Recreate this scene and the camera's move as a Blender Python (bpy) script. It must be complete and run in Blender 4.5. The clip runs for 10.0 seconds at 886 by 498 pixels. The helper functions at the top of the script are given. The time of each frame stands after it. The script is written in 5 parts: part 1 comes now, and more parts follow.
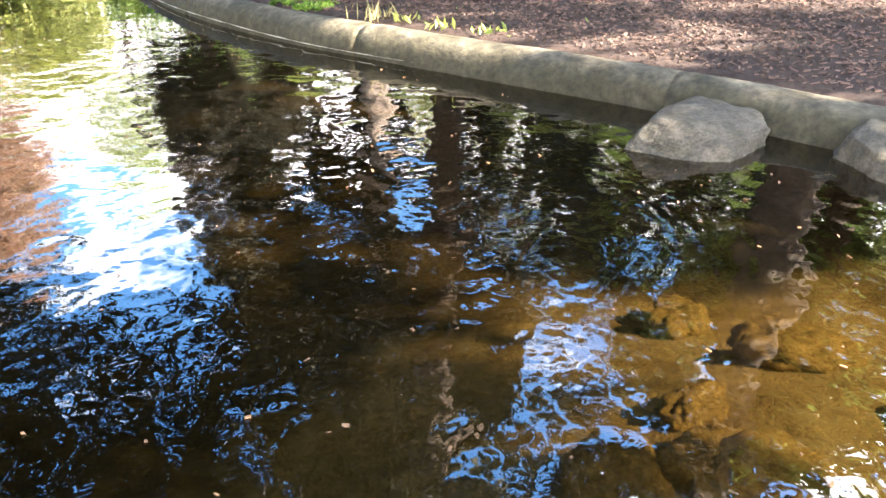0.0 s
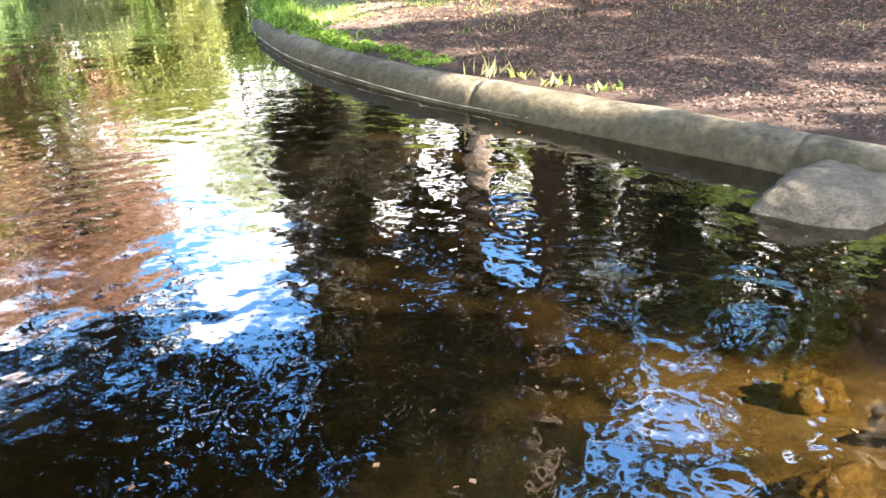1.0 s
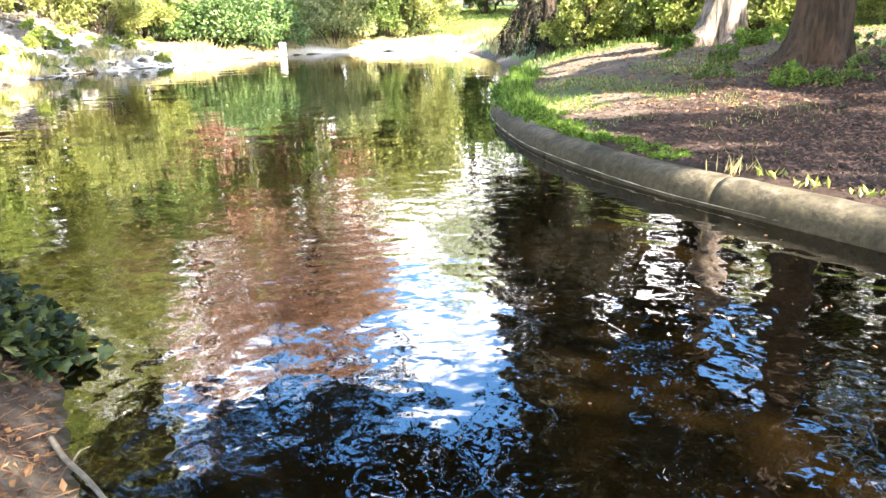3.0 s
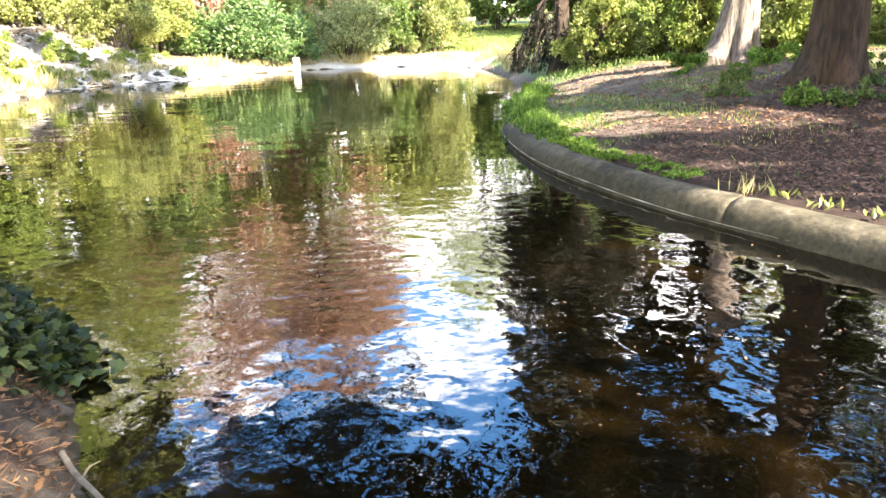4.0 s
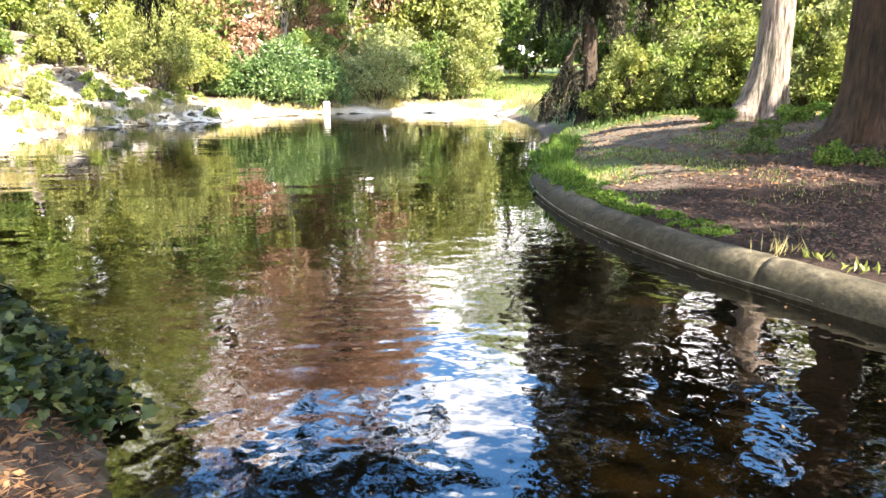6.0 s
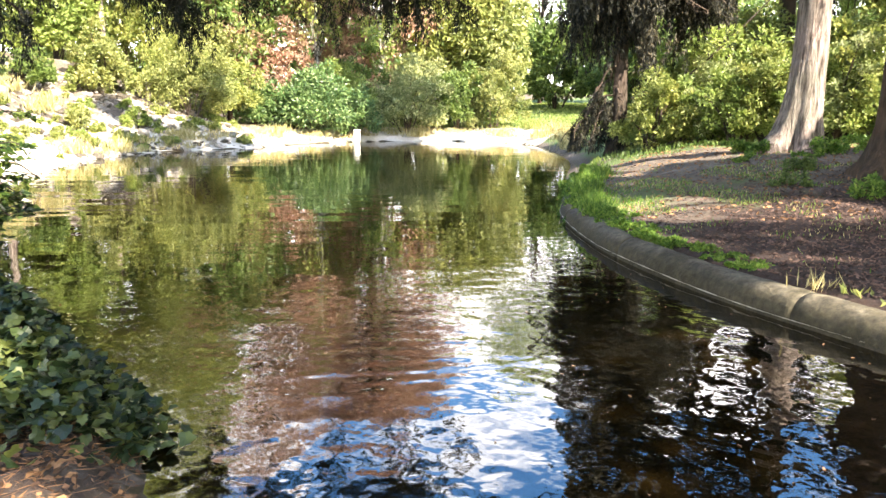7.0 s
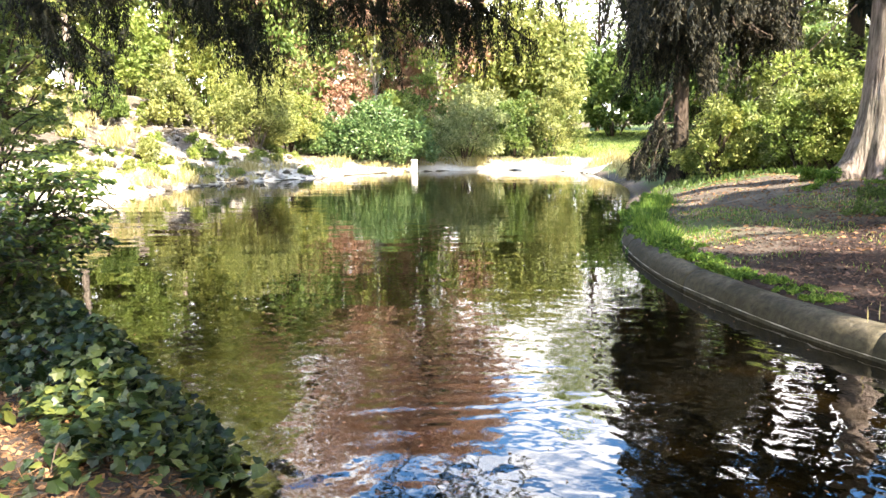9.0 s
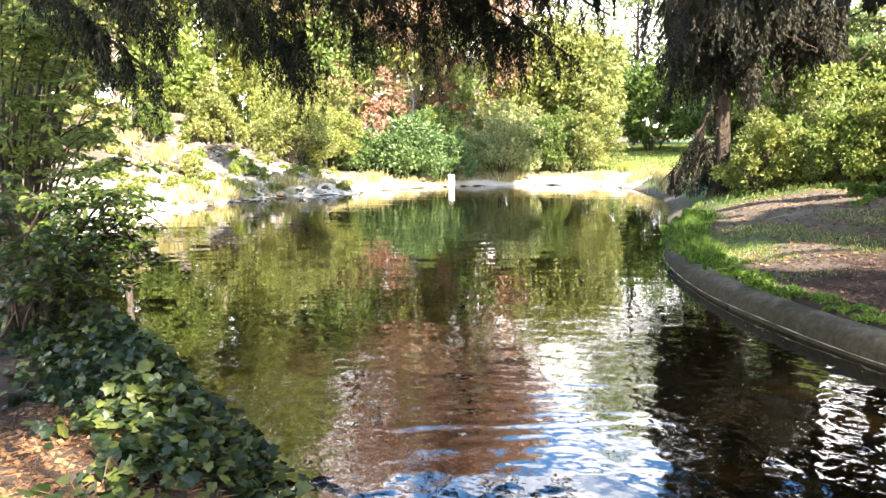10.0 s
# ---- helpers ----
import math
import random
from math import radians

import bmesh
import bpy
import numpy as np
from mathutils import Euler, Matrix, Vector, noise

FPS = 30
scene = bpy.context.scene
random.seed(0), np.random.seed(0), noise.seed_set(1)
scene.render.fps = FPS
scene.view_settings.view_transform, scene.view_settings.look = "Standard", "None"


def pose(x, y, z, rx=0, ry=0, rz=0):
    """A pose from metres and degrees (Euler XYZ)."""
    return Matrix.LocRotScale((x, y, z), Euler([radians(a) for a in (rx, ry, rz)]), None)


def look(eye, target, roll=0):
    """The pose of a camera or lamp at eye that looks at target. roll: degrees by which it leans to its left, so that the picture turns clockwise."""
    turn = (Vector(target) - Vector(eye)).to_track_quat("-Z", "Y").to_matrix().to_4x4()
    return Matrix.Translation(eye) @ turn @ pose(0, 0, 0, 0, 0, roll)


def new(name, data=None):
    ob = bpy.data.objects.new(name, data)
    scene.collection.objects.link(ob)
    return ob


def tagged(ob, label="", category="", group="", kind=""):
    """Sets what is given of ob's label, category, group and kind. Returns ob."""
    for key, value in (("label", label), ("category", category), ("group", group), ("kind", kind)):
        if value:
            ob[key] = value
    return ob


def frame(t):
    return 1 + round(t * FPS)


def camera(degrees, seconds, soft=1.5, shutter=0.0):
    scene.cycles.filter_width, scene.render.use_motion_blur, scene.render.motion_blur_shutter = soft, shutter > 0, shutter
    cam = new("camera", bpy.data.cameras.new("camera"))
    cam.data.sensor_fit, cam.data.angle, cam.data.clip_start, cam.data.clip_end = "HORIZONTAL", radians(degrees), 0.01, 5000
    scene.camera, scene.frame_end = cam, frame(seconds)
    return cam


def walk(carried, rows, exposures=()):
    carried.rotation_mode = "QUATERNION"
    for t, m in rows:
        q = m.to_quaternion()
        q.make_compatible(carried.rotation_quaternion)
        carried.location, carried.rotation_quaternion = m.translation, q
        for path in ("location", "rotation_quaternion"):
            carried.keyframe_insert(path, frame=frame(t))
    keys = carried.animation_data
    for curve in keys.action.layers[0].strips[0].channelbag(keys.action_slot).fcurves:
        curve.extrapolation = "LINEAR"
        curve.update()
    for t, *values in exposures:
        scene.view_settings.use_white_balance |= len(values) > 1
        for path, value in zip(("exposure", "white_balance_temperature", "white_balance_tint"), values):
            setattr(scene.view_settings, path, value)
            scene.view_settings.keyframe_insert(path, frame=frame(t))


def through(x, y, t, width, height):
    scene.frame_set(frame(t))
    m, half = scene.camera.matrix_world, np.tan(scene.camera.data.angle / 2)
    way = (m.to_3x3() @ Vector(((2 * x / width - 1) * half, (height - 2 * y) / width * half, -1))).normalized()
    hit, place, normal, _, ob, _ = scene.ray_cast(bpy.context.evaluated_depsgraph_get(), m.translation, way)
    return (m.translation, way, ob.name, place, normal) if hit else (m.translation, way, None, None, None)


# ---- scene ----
cam = camera(62.5, 10.0)
PATH = [
    (0, (0.237, -0.235, 1.288), (0.186, 1.527, 0.344), -0.1),
    (0.5, (0.146, -0.256, 1.306), (-0.016, 1.534, 0.429), -0.3),
    (1, (0.118, -0.254, 1.314), (-0.183, 1.545, 0.492), -0.8),
    (1.5, (0.108, -0.212, 1.305), (-0.407, 1.565, 0.546), -1.9),
    (2, (0.076, -0.247, 1.341), (-0.605, 1.502, 0.651), -2.4),
    (2.5, (0.026, -0.222, 1.354), (-0.776, 1.496, 0.716), -2.1),
    (4, (0.015, -0.223, 1.376), (-0.88, 1.474, 0.809), -1.3),
    (4.5, (0.007, -0.215, 1.381), (-0.894, 1.486, 0.838), -1.1),
    (5, (-0.001, -0.223, 1.398), (-0.915, 1.48, 0.884), -0.9),
    (6.5, (-0.055, -0.267, 1.444), (-1.047, 1.42, 1.03), 0.4),
    (7, (-0.065, -0.287, 1.46), (-1.094, 1.386, 1.081), 0.4),
    (7.5, (-0.077, -0.293, 1.47), (-1.136, 1.363, 1.104), 0.3),
    (8, (-0.091, -0.302, 1.474), (-1.18, 1.337, 1.119), 0.1),
    (8.5, (-0.108, -0.306, 1.481), (-1.233, 1.313, 1.149), -0.1),
    (9, (-0.125, -0.314, 1.487), (-1.287, 1.286, 1.184), -0.3),
    (9.5, (-0.148, -0.32, 1.496), (-1.355, 1.25, 1.217), -0.4),
    (10, (-0.165, -0.332, 1.503), (-1.408, 1.213, 1.24), -0.5),
]
walk(cam, [(t, look(eye, target, roll)) for t, eye, target, roll in PATH],
     [(0, 3.6), (1.5, 3.5), (2.5, 3.3), (4, 2.98), (6.5, 2.55), (10, 2.5)])

# ---- world, sun, exposure ----
SUN = Vector((0.97, -0.24, 0.80)).normalized()
world = bpy.data.worlds.new("sky")
scene.world = world
world.use_nodes = True
wn, wl = world.node_tree.nodes, world.node_tree.links
wn.clear()
w_out, w_bg, w_sky = wn.new("ShaderNodeOutputWorld"), wn.new("ShaderNodeBackground"), wn.new("ShaderNodeTexSky")
w_sky.sky_type, w_sky.sun_disc = "NISHITA", False
w_sky.sun_elevation, w_sky.sun_rotation = math.asin(SUN.z), math.atan2(SUN.x, SUN.y)
w_sky.air_density, w_sky.dust_density, w_sky.ozone_density = 1.0, 0.6, 1.5
w_tc, w_map, w_noise = wn.new("ShaderNodeTexCoord"), wn.new("ShaderNodeMapping"), wn.new("ShaderNodeTexNoise")
w_ramp, w_mix = wn.new("ShaderNodeValToRGB"), wn.new("ShaderNodeMix")
w_map.inputs["Scale"].default_value = (1.0, 1.0, 3.2)
w_map.inputs["Location"].default_value = (2.1, 1.3, 0.4)
w_noise.inputs["Scale"].default_value, w_noise.inputs["Detail"].default_value = 2.6, 7.0
w_noise.inputs["Roughness"].default_value = 0.55
w_ramp.color_ramp.elements[0].position, w_ramp.color_ramp.elements[1].position = 0.575, 0.67
w_mix.data_type = "RGBA"
w_mix.inputs["B"].default_value = (24.0, 24.3, 25.0, 1)
wl.new(w_tc.outputs["Generated"], w_map.inputs["Vector"])
wl.new(w_map.outputs["Vector"], w_noise.inputs["Vector"])
w_sep, w_low, w_add = wn.new("ShaderNodeSeparateXYZ"), wn.new("ShaderNodeMath"), wn.new("ShaderNodeMath")
w_low.operation, w_add.operation = "MULTIPLY_ADD", "ADD"
w_low.inputs[1].default_value, w_low.inputs[2].default_value = -0.9, 0.53
w_low.use_clamp = True
wl.new(w_tc.outputs["Generated"], w_sep.inputs[0])
wl.new(w_sep.outputs["Z"], w_low.inputs[0])
wl.new(w_noise.outputs["Fac"], w_add.inputs[0])
wl.new(w_low.outputs[0], w_add.inputs[1])
wl.new(w_add.outputs[0], w_ramp.inputs["Fac"])
wl.new(w_ramp.outputs["Color"], w_mix.inputs["Factor"])
w_hsv = wn.new("ShaderNodeHueSaturation")
w_hsv.inputs["Saturation"].default_value, w_hsv.inputs["Value"].default_value = 1.32, 3.2
wl.new(w_sky.outputs["Color"], w_hsv.inputs["Color"])
wl.new(w_hsv.outputs["Color"], w_mix.inputs["A"])
wl.new(w_mix.outputs["Result"], w_bg.inputs["Color"])
wl.new(w_bg.outputs["Background"], w_out.inputs["Surface"])
w_bg.inputs["Strength"].default_value = 0.05
sun = new("sun", bpy.data.lights.new("sun", "SUN"))
sun.data.energy, sun.data.angle, sun.data.color = 5.0, radians(0.6), (1.0, 0.93, 0.82)
sun.matrix_world = look((0, 0, 30), Vector((0, 0, 30)) - SUN)
scene.view_settings.use_white_balance = True
scene.view_settings.white_balance_temperature, scene.view_settings.white_balance_tint = 6950, 12

# ---- materials ----


def blank(name):
    m = bpy.data.materials.new(name)
    m.use_nodes = True
    n, l = m.node_tree.nodes, m.node_tree.links
    return m, n, l, n["Principled BSDF"]


def ramp(n, stops):
    r = n.new("ShaderNodeValToRGB")
    els = r.color_ramp.elements
    while len(els) < len(stops):
        els.new(0.5)
    for e, (p, c) in zip(els, stops):
        e.position, e.color = p, (*c, 1)
    return r


def tex(n, l, scale, detail=4.0, rough=0.55, stretch=(1, 1, 1), kind="Object"):
    c, mp, t = n.new("ShaderNodeTexCoord"), n.new("ShaderNodeMapping"), n.new("ShaderNodeTexNoise")
    mp.inputs["Scale"].default_value = stretch
    t.inputs["Scale"].default_value, t.inputs["Detail"].default_value, t.inputs["Roughness"].default_value = scale, detail, rough
    l.new(c.outputs[kind], mp.inputs["Vector"])
    l.new(mp.outputs["Vector"], t.inputs["Vector"])
    return t


def mix(n, l, a, b, fac, mode="MIX"):
    m = n.new("ShaderNodeMix")
    m.data_type, m.blend_type = "RGBA", mode
    for key, v in (("A", a), ("B", b), ("Factor", fac)):
        if hasattr(v, "is_linked"):
            l.new(v, m.inputs[key])
        elif key == "Factor":
            m.inputs[key].default_value = v
        else:
            m.inputs[key].default_value = (*v, 1)
    return m.outputs["Result"]


def bump(n, l, height, strength, distance, prior=None):
    b = n.new("ShaderNodeBump")
    b.inputs["Strength"].default_value, b.inputs["Distance"].default_value = strength, distance
    l.new(height, b.inputs["Height"])
    if prior is not None:
        l.new(prior, b.inputs["Normal"])
    return b.outputs["Normal"]


def leaf_material(name, dark, mid, light, through=0.45, rough=0.45):
    """Leaves whose tint differs from leaf to leaf and in drifts over the crown; light shines through them."""
    m, n, l, p = blank(name)
    g = n.new("ShaderNodeNewGeometry")
    r = ramp(n, [(0.0, dark), (0.5, mid), (1.0, light)])
    l.new(g.outputs["Random Per Island"], r.inputs["Fac"])
    t = tex(n, l, 0.9, 3)
    r2 = ramp(n, [(0.35, (0.72, 0.78, 0.7)), (0.65, (1.2, 1.12, 1.0))])
    l.new(t.outputs["Fac"], r2.inputs["Fac"])
    col = mix(n, l, r.outputs["Color"], r2.outputs["Color"], 0.8, "MULTIPLY")
    l.new(col, p.inputs["Base Color"])
    p.inputs["Roughness"].default_value = rough
    tr, ms = n.new("ShaderNodeBsdfTranslucent"), n.new("ShaderNodeMixShader")
    l.new(col, tr.inputs["Color"])
    ms.inputs["Fac"].default_value = through
    l.new(p.outputs["BSDF"], ms.inputs[1])
    l.new(tr.outputs["BSDF"], ms.inputs[2])
    l.new(ms.outputs["Shader"], n["Material Output"].inputs["Surface"])
    return m


def bark_material(name, dark, light, scale=6.0):
    m, n, l, p = blank(name)
    t = tex(n, l, scale, 6, 0.65, (1, 1, 0.16))
    t2 = tex(n, l, 1.3, 4)
    r = ramp(n, [(0.32, dark), (0.66, light)])
    l.new(t.outputs["Fac"], r.inputs["Fac"])
    r2 = ramp(n, [(0.4, (0.75, 0.8, 0.72)), (0.62, (1.1, 1.05, 1.0))])
    l.new(t2.outputs["Fac"], r2.inputs["Fac"])
    l.new(mix(n, l, r.outputs["Color"], r2.outputs["Color"], 1.0, "MULTIPLY"), p.inputs["Base Color"])
    p.inputs["Roughness"].default_value = 0.9
    l.new(bump(n, l, t.outputs["Fac"], 1.0, 0.12), p.inputs["Normal"])
    return m


def stone_material(name, dark, light, moss=(0.09, 0.11, 0.04), mossy=0.5, scale=7.0, algae_shade=None, grit=0.7):
    m, n, l, p = blank(name)
    t, t2, t3 = tex(n, l, scale, 8, 0.62), tex(n, l, scale * 5, 6, 0.7), tex(n, l, 2.1, 5)
    r = ramp(n, [(0.3, dark), (0.7, light)])
    l.new(t.outputs["Fac"], r.inputs["Fac"])
    r3 = ramp(n, [(0.5, (0, 0, 0)), (0.64, (mossy, mossy, mossy))])
    l.new(t3.outputs["Fac"], r3.inputs["Fac"])
    col = mix(n, l, r.outputs["Color"], moss, r3.outputs["Color"])
    if algae_shade is not None:  # dark olive up to an uneven line: algae and painted shade under the lip
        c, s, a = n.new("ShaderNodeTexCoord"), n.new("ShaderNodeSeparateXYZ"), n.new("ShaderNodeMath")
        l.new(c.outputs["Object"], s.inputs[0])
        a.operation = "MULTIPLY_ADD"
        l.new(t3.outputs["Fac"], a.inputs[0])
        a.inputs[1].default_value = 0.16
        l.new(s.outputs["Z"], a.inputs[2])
        r4 = ramp(n, [(algae_shade + 0.02, (0.82, 0.82, 0.82)), (algae_shade + 0.11, (0, 0, 0))])
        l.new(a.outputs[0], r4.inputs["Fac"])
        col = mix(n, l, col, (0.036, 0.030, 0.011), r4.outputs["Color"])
    r2 = ramp(n, [(0.34, (grit, grit, grit)), (0.66, (1.15, 1.15, 1.15))])
    l.new(t2.outputs["Fac"], r2.inputs["Fac"])
    l.new(mix(n, l, col, r2.outputs["Color"], 1.0, "MULTIPLY"), p.inputs["Base Color"])
    p.inputs["Roughness"].default_value = 0.85
    l.new(bump(n, l, t2.outputs["Fac"], 0.5, 0.02, bump(n, l, t.outputs["Fac"], 0.6, 0.05)), p.inputs["Normal"])
    return m


def plain_material(name, a, b, scale=12.0, rough=0.8, islands=False):
    m, n, l, p = blank(name)
    r = ramp(n, [(0.3, a), (0.7, b)])
    if islands:
        g = n.new("ShaderNodeNewGeometry")
        r.color_ramp.elements[0].position, r.color_ramp.elements[1].position = 0.0, 1.0
        l.new(g.outputs["Random Per Island"], r.inputs["Fac"])
    else:
        l.new(tex(n, l, scale, 5).outputs["Fac"], r.inputs["Fac"])
    l.new(r.outputs["Color"], p.inputs["Base Color"])
    p.inputs["Roughness"].default_value = rough
    return m


def rings(n, l, cx, cy, length, reach):
    """Ring waves that spread from a spot and die away."""
    c, d = n.new("ShaderNodeTexCoord"), n.new("ShaderNodeVectorMath")
    d.operation = "DISTANCE"
    d.inputs[1].default_value = (cx, cy, 0)
    l.new(c.outputs["Object"], d.inputs[0])
    wob = tex(n, l, 1.6, 2)
    out = d.outputs["Value"]
    for op, val in (("MULTIPLY_ADD", None), ("SINE", None)):
        m = n.new("ShaderNodeMath")
        m.operation = op
        l.new(out, m.inputs[0])
        if op == "MULTIPLY_ADD":
            m.inputs[1].default_value = 2 * math.pi / length
            k = n.new("ShaderNodeMath")
            k.operation = "MULTIPLY"
            l.new(wob.outputs["Fac"], k.inputs[0])
            k.inputs[1].default_value = 9.0
            l.new(k.outputs[0], m.inputs[2])
        out = m.outputs[0]
    fall = n.new("ShaderNodeMapRange")
    fall.interpolation_type = "SMOOTHSTEP"
    l.new(d.outputs["Value"], fall.inputs["Value"])
    fall.inputs["From Min"].default_value, fall.inputs["From Max"].default_value = 0.15, reach * 1.6
    fall.inputs["To Min"].default_value, fall.inputs["To Max"].default_value = 1.0, 0.0
    core = n.new("ShaderNodeMapRange")
    core.interpolation_type = "SMOOTHSTEP"
    l.new(d.outputs["Value"], core.inputs["Value"])
    core.inputs["From Min"].default_value, core.inputs["From Max"].default_value = 0.2, 0.55
    inner = n.new("ShaderNodeMath")
    inner.operation = "MULTIPLY"
    l.new(out, inner.inputs[0])
    l.new(core.outputs["Result"], inner.inputs[1])
    out = inner.outputs[0]
    patch, some = tex(n, l, 1.1, 1), ramp(n, [(0.45, (0, 0, 0)), (0.60, (1, 1, 1))])
    l.new(patch.outputs["Fac"], some.inputs["Fac"])
    broken = n.new("ShaderNodeMath")
    broken.operation = "MULTIPLY"
    l.new(out, broken.inputs[0])
    l.new(some.outputs["Color"], broken.inputs[1])
    out = broken.outputs[0]
    e = n.new("ShaderNodeMath")
    e.operation = "MULTIPLY"
    l.new(out, e.inputs[0])
    l.new(fall.outputs["Result"], e.inputs[1])
    return e.outputs[0]


def wave_train(n, l, centre, way, length, reach):
    """A train of parallel waves, as a swimming bird leaves behind, that dies away round its centre."""
    c, dot, far = n.new("ShaderNodeTexCoord"), n.new("ShaderNodeVectorMath"), n.new("ShaderNodeVectorMath")
    dot.operation, far.operation = "DOT_PRODUCT", "DISTANCE"
    k = 2 * math.pi / length
    dot.inputs[1].default_value, far.inputs[1].default_value = (way[0] * k, way[1] * k, 0), (*centre, 0)
    l.new(c.outputs["Object"], dot.inputs[0])
    l.new(c.outputs["Object"], far.inputs[0])
    wob, add, sine, fall, out = tex(n, l, 1.3, 1), n.new("ShaderNodeMath"), n.new("ShaderNodeMath"), n.new("ShaderNodeMapRange"), n.new("ShaderNodeMath")
    add.operation, sine.operation, out.operation = "MULTIPLY_ADD", "SINE", "MULTIPLY"
    l.new(wob.outputs["Fac"], add.inputs[0])
    add.inputs[1].default_value = 8.0
    l.new(dot.outputs["Value"], add.inputs[2])
    l.new(add.outputs[0], sine.inputs[0])
    fall.interpolation_type = "SMOOTHSTEP"
    l.new(far.outputs["Value"], fall.inputs["Value"])
    for key, val in (("From Min", 0.2), ("From Max", reach), ("To Min", 1.0), ("To Max", 0.0)):
        fall.inputs[key].default_value = val
    l.new(sine.outputs[0], out.inputs[0])
    l.new(fall.outputs["Result"], out.inputs[1])
    return out.outputs[0]


def water_material():
    """Clear brownish water over a muddy bed: mirror-like, with slow swells, cat's paws and fine ripples."""
    m, n, l, p = blank("pond_water")
    n.remove(p)
    big = tex(n, l, 0.55, 2)
    calm = ramp(n, [(0.38, (0.5, 0.5, 0.5)), (0.66, (1, 1, 1))])
    l.new(big.outputs["Fac"], calm.inputs["Fac"])
    swell, mid, fine = tex(n, l, 2.0, 1, 0.5, (1, 1, 1)), tex(n, l, 5.5, 1, 0.5), tex(n, l, 15.0, 1, 0.5)
    breeze, wrinkle = tex(n, l, 6.0, 1, 0.5), tex(n, l, 13.0, 2, 0.6)
    turned, long, drawn = n.new("ShaderNodeVectorRotate"), n.new("ShaderNodeMapping"), n.new("ShaderNodeTexNoise")
    c0 = n.new("ShaderNodeTexCoord")
    l.new(c0.outputs["Object"], turned.inputs["Vector"])
    turned.inputs["Angle"].default_value = radians(-40)
    l.new(turned.outputs["Vector"], long.inputs["Vector"])
    long.inputs["Scale"].default_value = (0.35, 2.0, 1.0)
    l.new(long.outputs["Vector"], drawn.inputs["Vector"])
    drawn.inputs["Scale"].default_value, drawn.inputs["Detail"].default_value = 1.0, 0.6
    # the water is stirred near the bank and lies calmer farther out
    place, away = n.new("ShaderNodeTexCoord"), n.new("ShaderNodeVectorMath")
    away.operation = "DISTANCE"
    away.inputs[1].default_value = (0.4, 1.0, 0)
    l.new(place.outputs["Object"], away.inputs[0])
    stir = n.new("ShaderNodeMapRange")
    stir.interpolation_type = "SMOOTHERSTEP"
    l.new(away.outputs["Value"], stir.inputs["Value"])
    for key, val in (("From Min", 2.0), ("From Max", 8.5), ("To Min", 1.0), ("To Max", 0.03)):
        stir.inputs[key].default_value = val

    def times(a, b):
        node = n.new("ShaderNodeMath")
        node.operation = "MULTIPLY"
        l.new(a, node.inputs[0])
        l.new(b, node.inputs[1])
        return node.outputs[0]

    rough = times(calm.outputs["Color"], stir.outputs["Result"])
    nb = bump(n, l, times(swell.outputs["Fac"], stir.outputs["Result"]), 1.0, 0.009)
    nb = bump(n, l, times(mid.outputs["Fac"], rough), 1.0, 0.0085, nb)
    nb = bump(n, l, times(fine.outputs["Fac"], rough), 1.0, 0.0017, nb)
    nb = bump(n, l, breeze.outputs["Fac"], 1.0, 0.0002, nb)
    nb = bump(n, l, drawn.outputs["Fac"], 1.0, 0.006, nb)
    nb = bump(n, l, wrinkle.outputs["Fac"], 1.0, 0.00004, nb)
    # long-crested ripples over the open water, in patches
    lain, crest = n.new("ShaderNodeMapping"), n.new("ShaderNodeTexNoise")
    l.new(turned.outputs["Vector"], lain.inputs["Vector"])
    lain.inputs["Scale"].default_value = (1.2, 4.0, 1.0)
    l.new(lain.outputs["Vector"], crest.inputs["Vector"])
    crest.inputs["Scale"].default_value, crest.inputs["Detail"].default_value = 1.0, 1.0
    gust = ramp(n, [(0.36, (0.35, 0.35, 0.35)), (0.62, (1, 1, 1))])
    l.new(tex(n, l, 0.33, 2).outputs["Fac"], gust.inputs["Fac"])
    out = n.new("ShaderNodeMapRange")
    out.interpolation_type = "SMOOTHSTEP"
    l.new(away.outputs["Value"], out.inputs["Value"])
    for key, val in (("From Min", 3.0), ("From Max", 8.0), ("To Min", 0.35), ("To Max", 1.0)):
        out.inputs[key].default_value = val
    nb = bump(n, l, times(times(crest.outputs["Fac"], gust.outputs["Color"]), out.outputs["Result"]), 1.0, 0.0026, nb)
    nb = bump(n, l, wave_train(n, l, (-2.5, 3.15), (-0.66, 0.75), 0.165, 1.0), 1.0, 0.0008, nb)
    for cx, cy, length, high, reach in ((0.35, 2.3, 0.085, 0.0007, 0.9), (-3.0, 4.6, 0.2, 0.0010, 1.0)):
        nb = bump(n, l, rings(n, l, cx, cy, length, reach), 1.0, high, nb)
    gl, tr, ms, fr = n.new("ShaderNodeBsdfGlossy"), n.new("ShaderNodeBsdfTransparent"), n.new("ShaderNodeMixShader"), n.new("ShaderNodeLayerWeight")
    gl.inputs["Roughness"].default_value = 0.0
    tr.inputs["Color"].default_value = (0.34, 0.29, 0.18, 1.0)
    fr.inputs["Blend"].default_value = 0.5
    steep, gloss = n.new("ShaderNodeMath"), n.new("ShaderNodeMapRange")
    steep.operation, steep.inputs[1].default_value = "POWER", 5.0
    l.new(fr.outputs["Facing"], steep.inputs[0])
    l.new(steep.outputs[0], gloss.inputs["Value"])
    gloss.inputs["To Min"].default_value, gloss.inputs["To Max"].default_value = 0.18, 1.0
    for node in (gl, fr):
        l.new(nb, node.inputs["Normal"])
